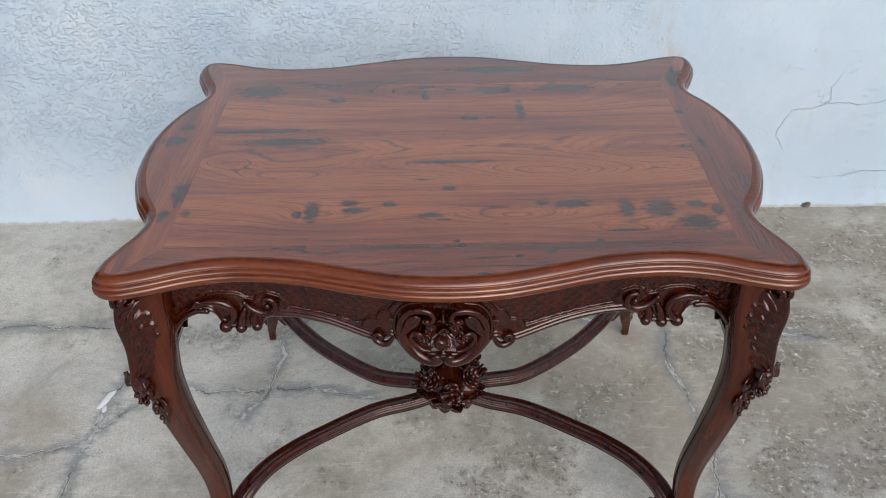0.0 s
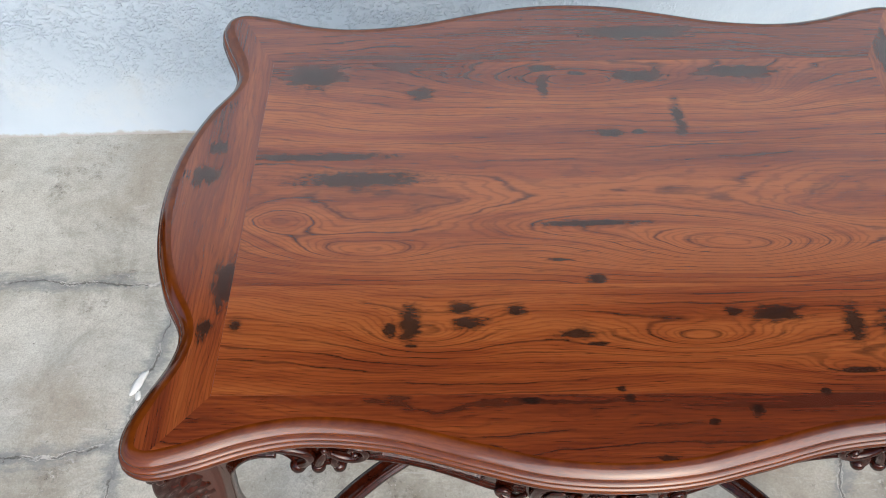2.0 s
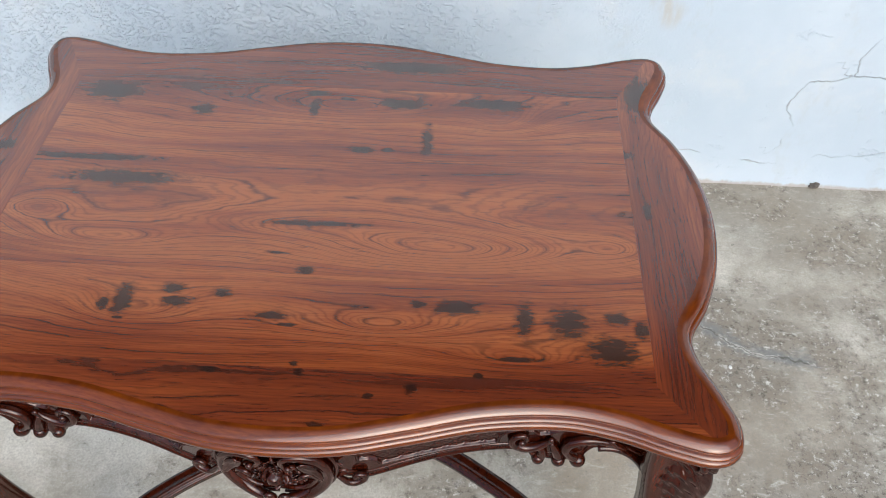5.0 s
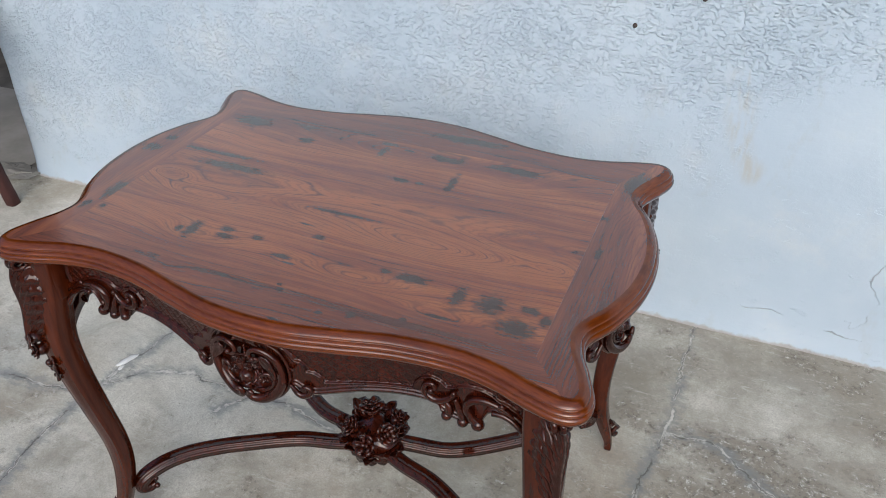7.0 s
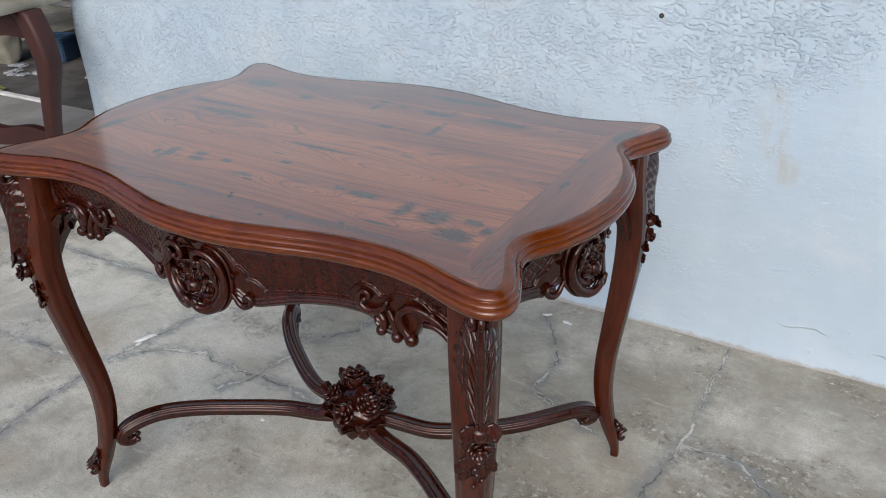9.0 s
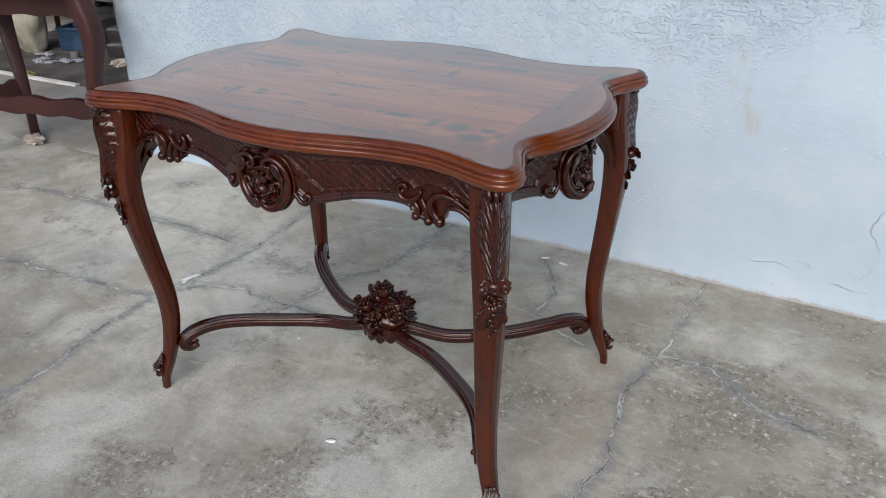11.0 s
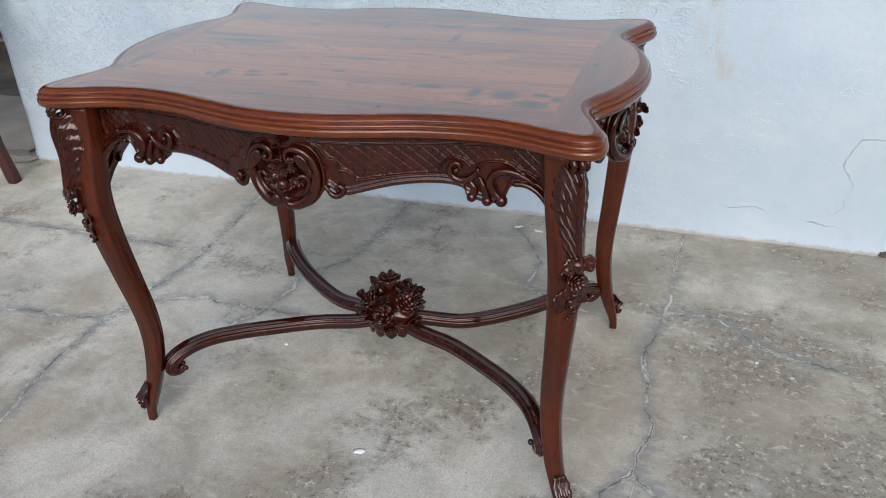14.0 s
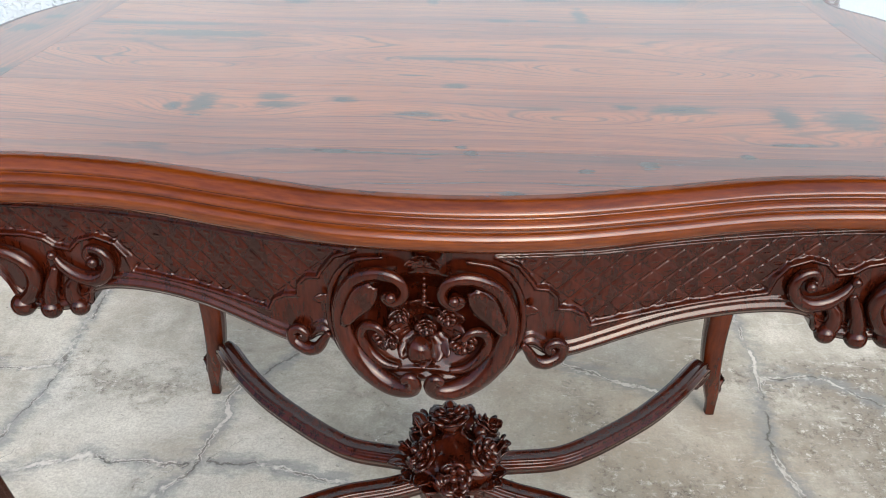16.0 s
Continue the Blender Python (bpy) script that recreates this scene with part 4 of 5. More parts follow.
    for i in range(16):
        g = 2 * math.pi * i / 16 + rng.uniform(-0.2, 0.2)
        b = at(0.012 * math.cos(g), 0.652 + 0.010 * math.sin(g), -0.006)
        w = at(0.03 * math.cos(g), 0.652 + 0.03 * math.sin(g), 0.000) - b
        tufts.append(leaf(b, w, out, rng.uniform(0.016, 0.026), rng.uniform(0.0050, 0.0075), rng.uniform(0.4, 1.1), rng))
    mesh_object("foliage", *join(tufts), CARVED, apron)
    mesh_object("pearl_string", *join([ball(at(0.0, 0.676 + 0.0050 * i, 0.003), 0.0027 - 0.0003 * i, 6, 8) for i in range(5)]), CARVED, apron)
    crest = []
    for g in (-1.2, -0.6, 0.0, 0.6, 1.2):
        b = at(0, 0.707, 0.003)
        crest.append(leaf(b, at(0.02 * math.sin(g), 0.707 + 0.02 * math.cos(g), 0.007) - b, out, 0.016, 0.0042, 0.8, rng))
    mesh_object("crest", *join(crest), CARVED, apron)
    return apron


HP = math.pi / 2
for edge, half, base, swell, reach, turn, beads in ((LONG_EDGE, 0.413, 0.285, 0.050, 0.17, 0.0, True), (SHORT_EDGE, 0.264, 0.420, 0.056, 0.10, HP, False),
                                                    (LONG_EDGE, 0.413, 0.285, 0.050, 0.17, 2 * HP, True), (SHORT_EDGE, 0.264, 0.420, 0.056, 0.10, 3 * HP, False)):
    build_apron(Apron(edge, half, base, swell, reach, turn), beads, -0.012 if beads else 0.0)

# ---------------- legs: height, distance along x, distance along y, half width
LEG = [(0.0, 0.4570, 0.3130, 0.0088), (0.015, 0.4565, 0.3125, 0.0090), (0.030, 0.4545, 0.3105, 0.0100), (0.05, 0.4505, 0.3070, 0.0125), (0.08, 0.4435, 0.3010, 0.0150),
       (0.13, 0.4325, 0.2920, 0.0172), (0.20, 0.4250, 0.2845, 0.0190), (0.27, 0.4255, 0.2850, 0.0206), (0.36, 0.4325, 0.2955, 0.0226), (0.46, 0.4400, 0.3070, 0.0250),
       (0.54, 0.4425, 0.3120, 0.0270), (0.60, 0.4395, 0.3070, 0.0290), (0.66, 0.4345, 0.2985, 0.0305), (0.7255, 0.4310, 0.2935, 0.0310)]
AX, AY = 0.60, 0.80


def build_leg(sx, sy, seed):
    rng = random.Random(seed)
    c = spline(LEG, 90)
    nd = np.array((sx * AX, sy * AY, 0))
    td = np.array((-sx * AY, sy * AX, 0))
    P = np.c_[sx * c[:, 1], sy * c[:, 2], c[:, 0]]
    th = np.linspace(0, 2 * np.pi, 40, endpoint=False)
    ct, st = np.cos(th), np.sin(th)
    ex = 0.46
    sec = np.c_[np.sign(ct) * np.abs(ct) ** ex, np.sign(st) * np.abs(st) ** ex]
    groove = 1 - 0.055 * np.exp(-((np.abs(np.abs(np.sin(2 * th)) - 0.62)) / 0.10) ** 2)
    sec = sec * groove[:, None] * np.array((1.0, 0.95))
    V, F = sweep(P, sec, np.tile((sx, 0.0, 0.0), (90, 1)), np.tile((0.0, sy, 0.0), (90, 1)), c[:, 3] * 0.96)
    if sx * sy < 0:
        F = [f[::-1] for f in F]
    leg = mesh_object("leg", V, F, LEGWOOD, table, "glossy cabriole leg with carved knee")
    at = lambda z, k: np.interp(z, c[:, 0], c[:, k])
    ctr = lambda z: np.array((sx * at(z, 1), sy * at(z, 2), z))
    hw = lambda z: at(z, 3) * 1.10
    # corner block between the aprons
    bm = rounded_box(0.052, 0.050, 0.088, 0.004, 2)
    for v in bm.verts:
        if v.co.z < 0:
            v.co.x, v.co.y = v.co.x * 0.90, v.co.y * 0.90
    bmesh.ops.translate(bm, vec=(sx * 0.429, sy * 0.289, 0.725 - 0.044), verts=bm.verts)
    part("corner_block", bm, LEGWOOD, leg)
    # acanthus leaf over the knee
    n, m = 96, 45
    G = np.zeros((n, m, 3))
    for i, b in enumerate(np.linspace(0, 1, n)):
        z = 0.712 - 0.140 * b
        w = 0.0275 * (0.60 + 0.42 * math.sin(math.pi * min(1, 0.08 + 0.95 * b))) * (1 + 0.06 * math.sin(b * 7 * 2 * math.pi))
        for j, a in enumerate(np.linspace(-1, 1, m)):
            rib = 0.0022 * math.cos(2 * math.pi * 7 * (b + 0.55 * abs(a))) * float(smooth01((abs(a) - 0.16) / 0.2)) + 0.0040 * math.exp(-(a / 0.22) ** 4)
            body = 0.013 * (1 - a * a) - 0.027 * a * a + 0.007 * math.sin(2 * math.pi * b) * (1 - b)
            G[i, j] = ctr(z) + nd * (hw(z) * 1.06 + body + rib) + td * a * w
    mesh_object("knee_leaf", *thick_sheet(G if sx * sy > 0 else G[:, ::-1], 0.006), CARVED, leg, "carved acanthus leaf on the knee")
    # curled top of the leaf
    base = ctr(0.712)
    curl = np.array([base + nd * (0.030 + 0.012 * math.cos(g) * (1 - g / 14) + 0.012) + np.array((0, 0, 0.004 - 0.010 * (1 - g / 9) * math.sin(g))) for g in np.linspace(2.9, -2.2, 26)])
    for q in (-0.010, 0.0, 0.010):
        mesh_object("leaf_curl", *tube(curl + td * q - nd * abs(q) * 0.5, np.linspace(0.003, 0.0058, 26), 8), CARVED, leg)
    # knop, rose and trailing leaves below
    z = 0.566
    mesh_object("knop", *ball(ctr(z) + nd * (hw(z) + 0.006), 0.0155, 8, 14, (1, 1, 0.75)), CARVED, leg)
    for q in (-1, 0, 1):
        mesh_object("knop_leaf", *leaf(ctr(0.580) + nd * (hw(z) + 0.012) + td * q * 0.012, nd * 0.10 + td * q * 0.25 + np.array((0, 0, -1.0)), nd, 0.026, 0.011, 0.35, rng), CARVED, leg)
    mesh_object("rose", *rose(ctr(0.535) + nd * (hw(0.535) + 0.003), nd + np.array((0, 0, 0.15)), 0.0185, rng), CARVED, leg, "small carved rose")
    for i in range(14):
        z = rng.uniform(0.490, 0.552)
        q = rng.uniform(-1, 1) * (1 - (0.55 - z) * 7)
        mesh_object("trailing_leaf", *leaf(ctr(z) + nd * (hw(z) - 0.003 - 0.008 * abs(q)) + td * q * 0.014, td * (q * 0.7 + rng.uniform(-0.3, 0.3)) + np.array((0, 0, -0.8)) - nd * 0.06, nd,
                                           rng.uniform(0.018, 0.028), rng.uniform(0.008, 0.011), 0.25, rng), CARVED, leg)
    for i in range(5):
        z = 0.505 - 0.011 * i
        mesh_object("trailing_bud", *ball(ctr(z) + nd * (hw(z) + 0.001) + td * rng.uniform(-0.006, 0.006), 0.0066 - 0.0007 * i, 6, 9), CARVED, leg)
    # scrolled leaf on the toe
    for q in (-1, 1):
        g = np.linspace(0, 4.6, 34)
        r = 0.0135 - 0.0021 * g
        cz = 0.052
        path = np.array([ctr(cz) + nd * (hw(cz) + 0.008 + rr * math.cos(gg + 1.2)) + td * q * 0.0065 + np.array((0, 0, rr * math.sin(gg + 1.2) * 1.25)) for gg, rr in zip(g, r)])
        mesh_object("toe_scroll", *tube(path, np.linspace(0.0055, 0.0035, 34), 8), CARVED, leg)
    for q in (-0.5, 0, 0.5):
        mesh_object("toe_leaf", *leaf(ctr(0.100) + nd * (hw(0.1) - 0.001) + td * q * 0.014, np.array((0, 0, -1.0)) + nd * 0.45 + td * q * 0.2, nd, 0.046, 0.0075, 0.5, rng), CARVED, leg)
    return leg


for i, (sx, sy) in enumerate(((1, -1), (-1, -1), (1, 1), (-1, 1))):
    build_leg(sx, sy, 11 + i)

# ---------------- stretchers and the carved bouquet
ARM = [(0.040, 0.018, 0.150), (0.085, 0.030, 0.143), (0.147, 0.044, 0.139), (0.196, 0.068, 0.140), (0.247, 0.101, 0.143), (0.298, 0.138, 0.148), (0.346, 0.183, 0.154),
       (0.376, 0.220, 0.154), (0.396, 0.250, 0.147), (0.408, 0.269, 0.134), (0.409, 0.272, 0.119), (0.400, 0.262, 0.111), (0.391, 0.252, 0.116)]


def build_stretcher(sx, sy):
    n = 110
    c = spline(ARM, n)
    P = np.c_[sx * c[:, 0], sy * c[:, 1], c[:, 2]]
    T = np.gradient(P, axis=0)
    T /= np.linalg.norm(T, axis=1)[:, None]
    side = np.cross(T, (0, 0, 1.0))
    flat = np.cross(np.array((sx * 0.62, sy * 0.78, 0)), (0, 0, 1.0))
    w = smooth01((np.arange(n) - 70) / 15)[:, None]
    side = side / np.linalg.norm(side, axis=1)[:, None] * (1 - w) + flat / np.linalg.norm(flat) * w
    side /= np.linalg.norm(side, axis=1)[:, None]
    up = np.cross(side, T)
    th = np.linspace(0, 2 * np.pi, 48, endpoint=False)
    ct, st = np.cos(th), np.sin(th)
    r = 1 + 0.085 * np.cos(7 * th + np.pi / 2 * 3) * (st > -0.4)
    sec = np.c_[np.sign(ct) * np.abs(ct) ** 0.75 * 1.15, np.sign(st) * np.abs(st) ** 0.8] * r[:, None]
    scale = 0.0145 * np.interp(np.linspace(0, 1, n), [0, 0.55, 0.72, 0.85, 1], [1.0, 1.0, 1.02, 0.88, 0.50])
    V, F = sweep(P, sec, side, up, scale)
    st_ob = mesh_object("stretcher", V, F, CARVED, table, "curved reeded stretcher ending in a volute")
    e = P[-1]
    mesh_object("volute_eye", *join([ball(e + side[-1] * q, 0.0062, 7, 10) for q in (-0.010, 0.010)]), CARVED, st_ob)


for sx in (1, -1):
    for sy in (1, -1):
        build_stretcher(sx, sy)

rng = random.Random(3)
bouquet = mesh_object("bouquet", *lumpy((0, 0, 0.167), (0.062, 0.056, 0.042), 2.0, 22, 30, 0.35, 2.6), CARVED, table, "carved wooden bouquet where the stretchers cross")
for i in range(26):
    g = 2 * math.pi * i / 26 + rng.uniform(-0.15, 0.15)
    o = np.array((math.cos(g), math.sin(g) * 0.9, 0))
    z = rng.uniform(0.135, 0.200)
    r = 0.046 if z < 0.18 else 0.034
    mesh_object("leaf", *leaf(o * r + np.array((0, 0, z)), o * rng.uniform(0.1, 0.6) + np.array((0, 0, 1.0)), o, rng.uniform(0.034, 0.052), rng.uniform(0.011, 0.016), rng.uniform(0.7, 1.5), rng),
                CARVED, bouquet)
for i in range(12):
    g = 2 * math.pi * (i + 0.5) / 12
    o = np.array((math.cos(g), math.sin(g) * 0.9, 0))
    mesh_object("lower_leaf", *leaf(o * 0.056 + np.array((0, 0, 0.158)), o * -0.25 + np.array((0, 0, -1.0)), o, 0.030, 0.014, 0.15, rng), CARVED, bouquet)
for fx, fy, fz, fr in ((-0.004, 0.004, 0.240, 0.030), (0.038, -0.022, 0.208, 0.027), (-0.036, -0.026, 0.204, 0.027), (0.002, -0.046, 0.186, 0.027), (0.038, 0.028, 0.202, 0.026),
                       (-0.038, 0.026, 0.200, 0.026), (0.0, 0.044, 0.192, 0.026)):
    mesh_object("rose", *rose((fx, fy, fz), (fx * 12, fy * 12, 0.55), fr, rng), CARVED, bouquet)
for fx, fy, fz in ((0.066, -0.012, 0.212), (-0.064, -0.02, 0.206), (0.056, 0.034, 0.204), (-0.05, 0.044, 0.2)):
    o = np.array((fx, fy, 0)) / math.hypot(fx, fy)
    mesh_object("bud", *join([leaf(np.array((fx, fy, fz)) - o * 0.01, o * 0.5 + np.array((0, 0, 0.9)) + np.array((0.4 * math.cos(q), 0.4 * math.sin(q), 0)), o, 0.024, 0.009, 0.5, rng)
                              for q in (0, 2.1, 4.2)]), CARVED, bouquet)

# ---------------------------------------------------------------- things beyond the wall's end
other = new("side_table")
tagged(other, "dark unpolished cabriole-leg table with wavy stretchers", "table")
LEGS = [(-1.78, 0.65), (-2.44, 0.735), (-2.46, 0.48)]
cx, cy = -2.15, 0.62
for lx, ly in LEGS:
    o = np.array((lx - cx, ly - cy))
    o /= np.linalg.norm(o)
    zz = np.array([0.0, 0.03, 0.07, 0.16, 0.28, 0.42, 0.54, 0.64, 0.72])
    of = np.array([0.0, -0.005, -0.012, -0.03, -0.032, 0.0, 0.032, 0.018, -0.015])
    hw = np.array([0.020, 0.021, 0.020, 0.021, 0.025, 0.030, 0.036, 0.040, 0.040])
    c = spline(np.c_[lx + o[0] * of, ly + o[1] * of, zz, hw], 40)
    th = np.linspace(0, 2 * np.pi, 20, endpoint=False)
    sec = np.c_[np.sign(np.cos(th)) * np.abs(np.cos(th)) ** 0.5, np.sign(np.sin(th)) * np.abs(np.sin(th)) ** 0.5]
    A = np.tile(np.array((o[0], o[1], 0)), (40, 1))
    B = np.tile(np.array((-o[1], o[0], 0)), (40, 1))
    mesh_object("leg", *sweep(c[:, :3], sec, A, B, c[:, 3]), DARKWOOD, other)


def wavy_rail(name, p, q, z, h, t, wave, mat, parent):
    n = 40
    u = np.linspace(0, 1, n)
    p, q = np.array(p), np.array(q)
    d = (q - p) / np.linalg.norm(q - p)
    s = np.array((-d[1], d[0])) * t / 2
    top = z + h / 2 + wave * np.sin(u * 3 * np.pi) ** 2
    bot = z - h / 2 - wave * 0.6 * np.sin(u * 4 * np.pi) ** 2
    V = []
    for i in range(n):
        m = p + (q - p) * u[i]
        V += [(*(m - s), bot[i]), (*(m - s), top[i]), (*(m + s), top[i]), (*(m + s), bot[i])]
    F = grid_faces(n, 4, True) + [(0, 1, 2, 3), (4 * n - 1, 4 * n - 2, 4 * n - 3, 4 * n - 4)]
    mesh_object(name, V, F, mat, parent, smooth=False)


ins = [(cx + (lx - cx) * 0.93, cy + (ly - cy) * 0.93) for lx, ly in LEGS]
for a, b in ((0, 2), (2, 1)):
    wavy_rail("stretcher", ins[a], ins[b], 0.255, 0.060, 0.03, 0.014, DARKWOOD, other)
    wavy_rail("apron", ins[a], ins[b], 0.672, 0.095, 0.03, -0.012, DARKWOOD, other)
bm = rounded_box(0.80, 0.34, 0.03, 0.01, 2)
bmesh.ops.rotate(bm, cent=(0, 0, 0), matrix=Matrix.Rotation(math.atan2(0.17, 0.74), 3, "Z"), verts=bm.verts)
bmesh.ops.translate(bm, vec=(cx - 0.03, cy - 0.02, 0.735), verts=bm.verts)
part("tabletop", bm, SACK, other, "pale unfinished top")

slab_x = np.linspace(-4.5, -1.93, 60)
edge_y = 0.735 + 0.03 * np.array([noise.noise(Vector((a * 5, 0, 0))) + 0.5 * noise.noise(Vector((a * 17, 2, 0))) for a in slab_x]) + 0.02 * (slab_x + 1.93)
SV = [(x, y, 0.004) for x, y in zip(slab_x, edge_y)] + [(x, y + 0.012, 0.016) for x, y in zip(slab_x, edge_y)] + [(x, 1.40 + 0.04 * (x + 2.9), 0.016) for x in slab_x]
pavement = mesh_object("pavement", SV, grid_faces(3, 60), YARD)
tagged(pavement, "dusty grey concrete slab with a broken edge", "pavement", kind="structure")
yard = mesh_object("ground_workshop", [(x, 1.40 + 0.04 * (x + 2.9), 0.014) for x in slab_x] + [(x, 6.0, 0.014) for x in slab_x], grid_faces(2, 60), DIRT)
tagged(yard, "dark dirty workshop floor under a roof", "ground", kind="structure")

bm = rounded_box(1.9, 0.035, 0.014, 0.003, 1)
bmesh.ops.rotate(bm, cent=(0, 0, 0), matrix=Matrix.Rotation(0.04, 3, "Z"), verts=bm.verts)
strip = part("wooden_strip", bm, CURB, None)
strip.location = (-3.95, 1.345, 0.023)
tagged(strip, "long white painted strip lying on the slab", "strip")

post = mesh_object("furniture_leg", *tube([(-3.99, 2.00, 0.016), (-3.98, 2.01, 0.3), (-3.97, 2.02, 0.62)], [0.014, 0.02, 0.024], 12), DARKWOOD)
tagged(post, "dark tapered wooden leg standing behind the sack", "furniture leg")

sack = mesh_object("sack", *lumpy((-4.03, 1.82, 0.25), (0.125, 0.11, 0.26), 1.0, 26, 32, 0.22, 2.6), SACK)
tagged(sack, "full cream woven sack standing on the ground", "sack")


def crate(x, y, z, w, d, h, turn):
    ob = new("storage_crate")
    ob.matrix_world = pose(x, y, z, 0, 0, turn)
    t = 0.012
    for px, py, sw, sd in ((0, -d / 2, w, t), (0, d / 2, w, t), (-w / 2, 0, t, d), (w / 2, 0, t, d)):
        bm = rounded_box(sw + 0.002, sd, h, 0.004, 1)
        bmesh.ops.translate(bm, vec=(px, py, h / 2), verts=bm.verts)
        part("side_panel", bm, BLUE, ob)
        bm = rounded_box(sw + 0.014, sd + 0.014, 0.022, 0.004, 1)
        bmesh.ops.translate(bm, vec=(px, py, h - 0.011), verts=bm.verts)
        part("rim", bm, BLUE, ob)
    bm = rounded_box(w - t, d - t, t, 0.003, 1)
    bmesh.ops.translate(bm, vec=(0, 0, 0.01), verts=bm.verts)
    part("bottom", bm, BLUE, ob)
    return tagged(ob, "faded blue plastic crate among workshop clutter", "crate", group="blue crates by the shelf")


crate(-3.80, 2.02, 0.015, 0.20, 0.16, 0.15, 20)


def flat_crate(x, y, z, turn):
    """A low dark crate: four slats round it, a dusty lid on top."""
    ob = new("flat_crate")
    ob.matrix_world = pose(x, y, z, 0, 0, turn)
    w, d, h = 0.44, 0.30, 0.085
    for px, py, sw, sd in ((0, -d / 2, w, 0.016), (0, d / 2, w, 0.016), (-w / 2, 0, 0.016, d), (w / 2, 0, 0.016, d)):
        bm = rounded_box(sw, sd, h - 0.02, 0.003, 1)
        bmesh.ops.translate(bm, vec=(px, py, (h - 0.02) / 2), verts=bm.verts)
        part("side_slat", bm, DARK, ob)
    for i in range(3):
        bm = rounded_box(w + 0.02, d / 3 - 0.006, 0.016, 0.003, 1)
        bmesh.ops.translate(bm, vec=(0, (i - 1) * d / 3, h - 0.012), verts=bm.verts)
        part("lid_board", bm, GREYSTEEL, ob, "dusty grey lid board")
    return tagged(ob, "low dark crate with a dusty grey lid", "crate", group="flat crates stacked by the wall")


flat_crate(-3.28, 2.16, 0.015, 24)
flat_crate(-3.30, 2.20, 0.100, 18)

tin = mesh_object("tin_can", *tube([(-3.574, 1.80, 0.015), (-3.574, 1.80, 0.016), (-3.574, 1.80, 0.062), (-3.574, 1.80, 0.064)], [0.026, 0.029, 0.029, 0.027], 20), GREYSTEEL)
tagged(tin, "small dusty grey tin among plastic scraps", "tin can")

shelf = new("workshop_shelf")
shelf.location = (-3.6, 2.70, 0.015)
tagged(shelf, "dark dusty shelf rack with sagging boards", "shelf")
for z in (0.28, 0.62, 1.0, 1.4):
    bm = rounded_box(3.0, 0.9, 0.035, 0.006, 1)
    bmesh.ops.translate(bm, vec=(0, 0, z), verts=bm.verts)
    part("shelf_board", bm, GREYSTEEL, shelf)
for px in (-1.4, 0.0, 1.4):
    for py in (-0.4, 0.4):
        bm = rounded_box(0.06, 0.06, 1.9, 0.006, 1)
        bmesh.ops.translate(bm, vec=(px, py, 0.95), verts=bm.verts)
        part("upright", bm, DARK, shelf)
bm = rounded_box(3.0, 0.02, 1.9, 0.004, 1)
bmesh.ops.translate(bm, vec=(0, 0.44, 0.95), verts=bm.verts)
part("back_panel", bm, DARK, shelf)

wall_w = part("wall_far", rounded_box(9.0, 0.2, 3.2, 0.02, 1), DARK, None)
wall_w.location = (-5.2, 4.2, 1.6)
tagged(wall_w, "dark far wall of the workshop", "wall", kind="structure")
# added wall behind the camera: hides the bright horizon from the glossy carving
wall_s = part("wall_unseen_south", rounded_box(20.0, 0.2, 1.9, 0.02, 1), YARD, None)
wall_s.location = (0.0, -6.6, 0.95)
tagged(wall_s, "plain grey wall added out of view to dim the horizon in reflections", "wall", kind="structure")
# unseen roof, its depth and height set to block sky over the workshop
roof = part("ceiling_workshop", rounded_box(9.0, 4.9, 0.1, 0.02, 1), DARK, None)
roof.location = (-6.50, 3.35, 2.35)
tagged(roof, "dark workshop roof, out of view, drawn forward to keep sky light off the clutter", "ceiling", kind="structure")

rng = random.Random(8)


def crumple(name, x, y, z, size, mat, label, category, seed, group=""):
    ob = mesh_object(name, *lumpy((0, 0, size[2] * 0.8), size, seed, 12, 16, 0.7, 3.0), mat, smooth=False)
    ob.location = (x, y, z)
    return tagged(ob, label, category, group)


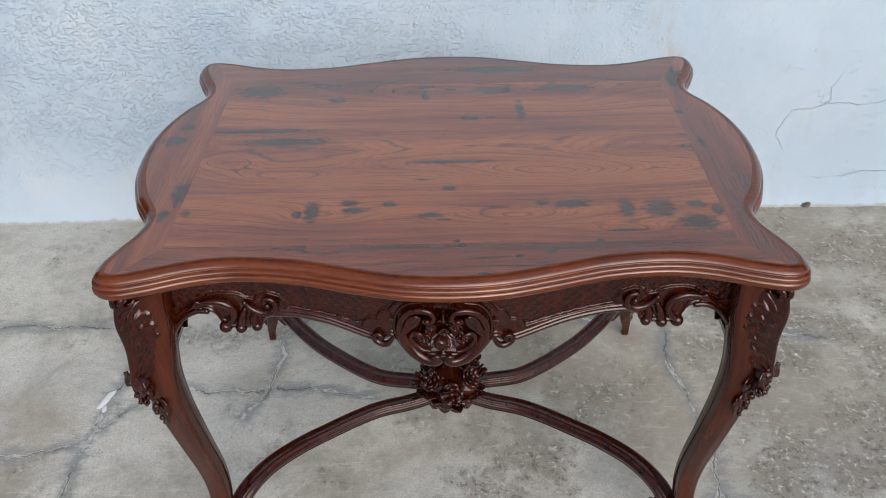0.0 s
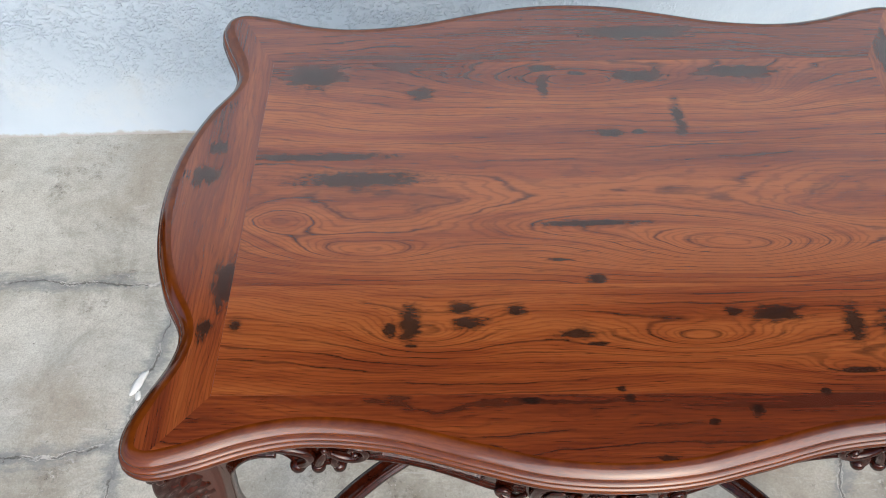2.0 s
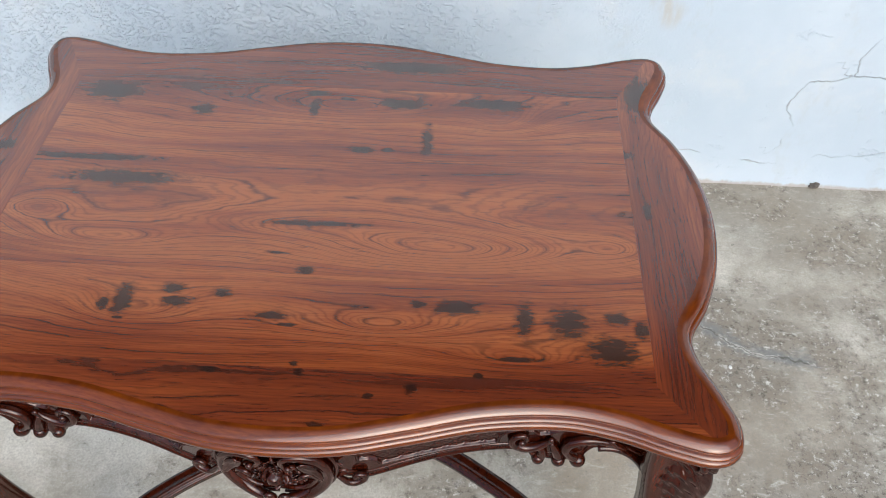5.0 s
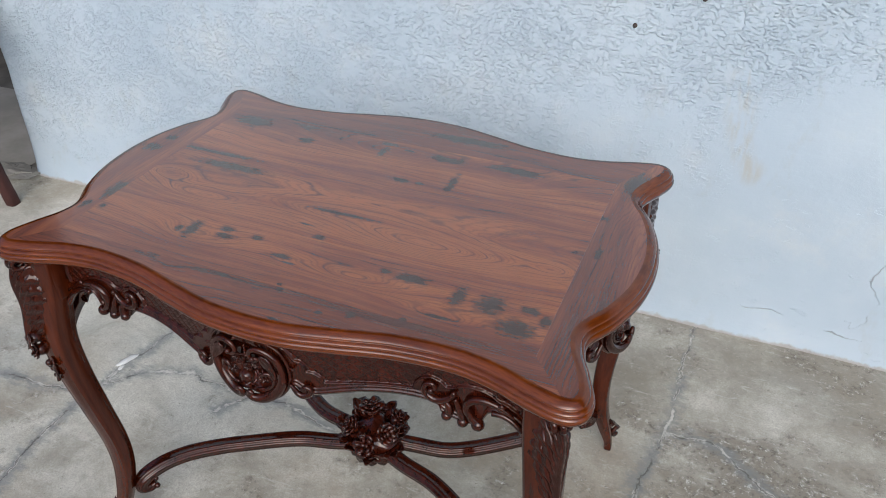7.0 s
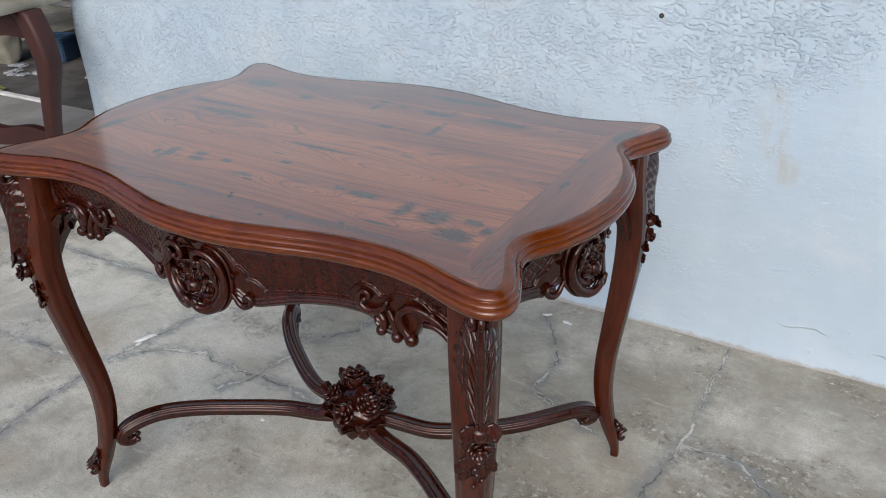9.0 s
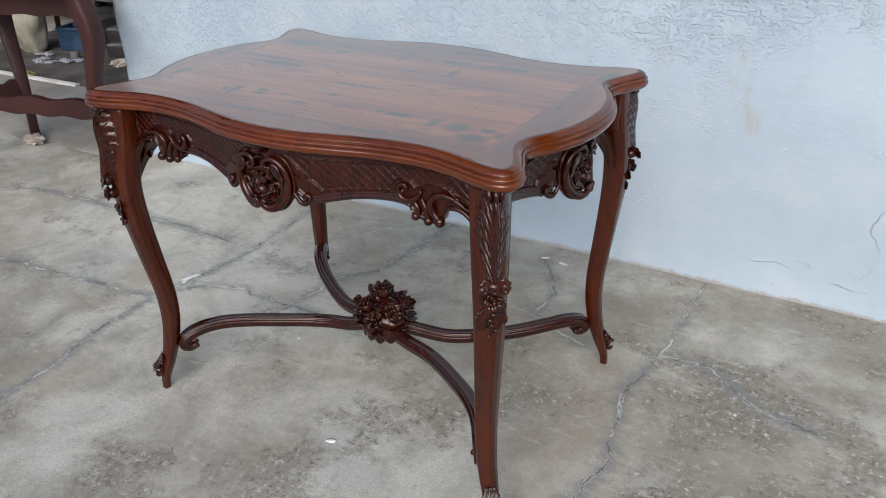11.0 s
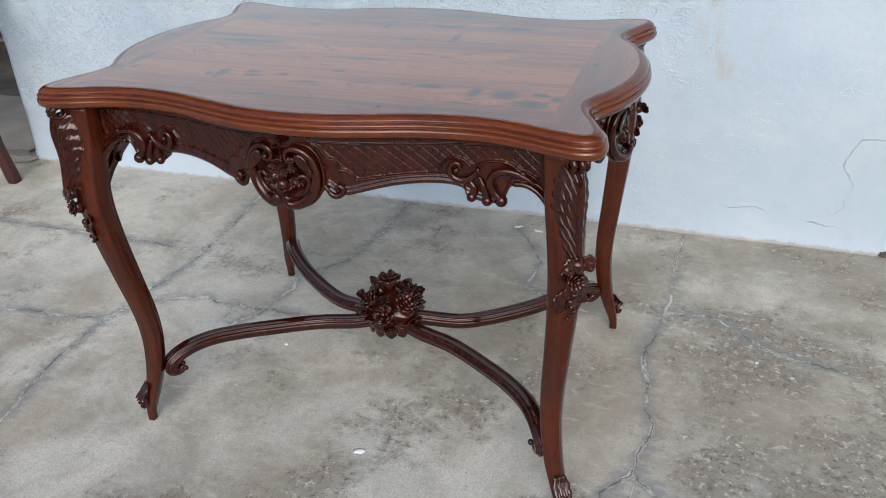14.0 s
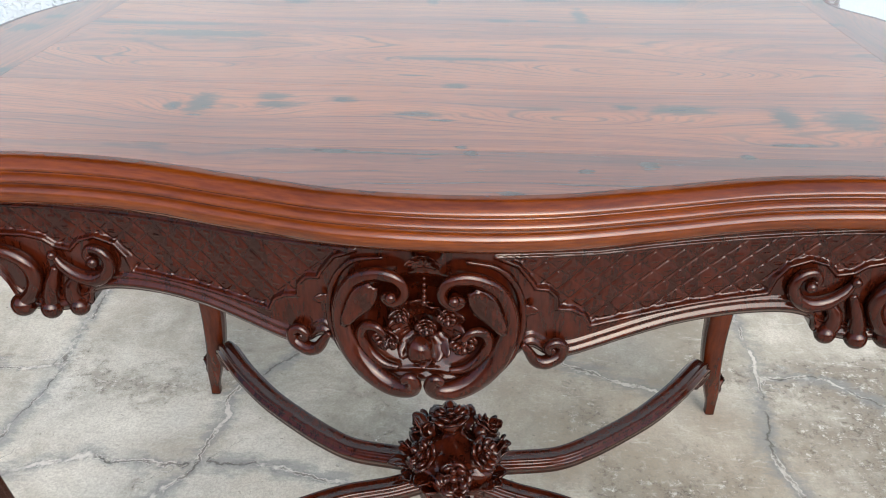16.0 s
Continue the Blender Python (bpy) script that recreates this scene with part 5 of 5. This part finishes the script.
for i in range(7):
    crumple("plastic_scrap", -3.88 + 0.062 * i + rng.uniform(-0.03, 0.03), 1.70 + 0.01 * i + rng.uniform(-0.10, 0.08), 0.016, (rng.uniform(0.03, 0.06), rng.uniform(0.02, 0.04), rng.uniform(0.006, 0.014)), FILM,
            "crumpled clear plastic scrap on the dusty slab", "plastic scrap", i * 3.1, "plastic scraps on the slab")
crumple("paper_wad", -3.157, 1.805, 0.016, (0.055, 0.045, 0.024), PAPER, "crumpled brown paper heap on the slab", "paper", 9.0)
crumple("leaf_heap", -3.50, 1.41, 0.016, (0.06, 0.03, 0.012), LEAF_LITTER, "few dry yellow-green leaves on the slab", "leaves", 4.0)
crumple("paper_wad", -2.40, 0.70, 0.001, (0.055, 0.04, 0.022), PAPER, "torn brown paper under the side table's foot", "paper", 2.0)
crumple("rubble", -1.97, 0.83, 0.0, (0.10, 0.06, 0.012), YARD, "broken concrete lump at the wall's end", "rubble", 6.0)

# small marks on the yard
for x, y, a, b, turn in ((-0.82, 0.150, 0.010, 0.034, -20), (-0.815, 0.12, 0.006, 0.012, 10), (0.03, -0.234, 0.013, 0.007, 20), (0.10, 0.80, 0.014, 0.005, 30), (0.165, 0.79, 0.016, 0.006, -10),
                         (-0.30, 0.05, 0.006, 0.005, 0), (0.80, 0.30, 0.004, 0.005, 0)):
    s = mesh_object("paint_drip", *lumpy((0, 0, 0), (a, b, 0.0016), x * 7, 6, 14, 0.5, 1.6), CHIP)
    s.matrix_world = pose(x, y, 0.0006, 0, 0, turn)
    tagged(s, "dried white paint drip on the concrete", "paint drip", "paint drips on the yard")
for x, y, s in ((1.135, 0.900, 0.016), (1.16, 0.905, 0.010), (0.535, 0.902, 0.009), (0.55, 0.903, 0.006)):
    p = mesh_object("pebble", *lumpy((0, 0, s * 0.45), (s, s * 0.7, s * 0.6), x * 9, 8, 10, 0.5, 2.0), PEBBLE, smooth=False)
    p.location = (x, y, 0)
    tagged(p, "dark pebble lying at the foot of the wall", "pebble", "pebbles by the wall")
for x, z in ((-0.397, 0.832), (0.301, 0.836), (0.451, 0.916)):
    nl = new("wall_plug")
    nl.location = (x, WALL_Y, z)
    mesh_object("plug", *tube([(0, 0.03, 0), (0, -0.004, 0), (0, -0.006, 0)], [0.006, 0.006, 0.003], 10), NAIL, nl)
    mesh_object("screw", *tube([(0, 0.0, 0), (0, -0.012, -0.001)], [0.0028, 0.0028], 8), NAIL, nl)
    tagged(nl, "rusty iron plug stuck in the plaster wall", "wall plug", "plugs in the wall")
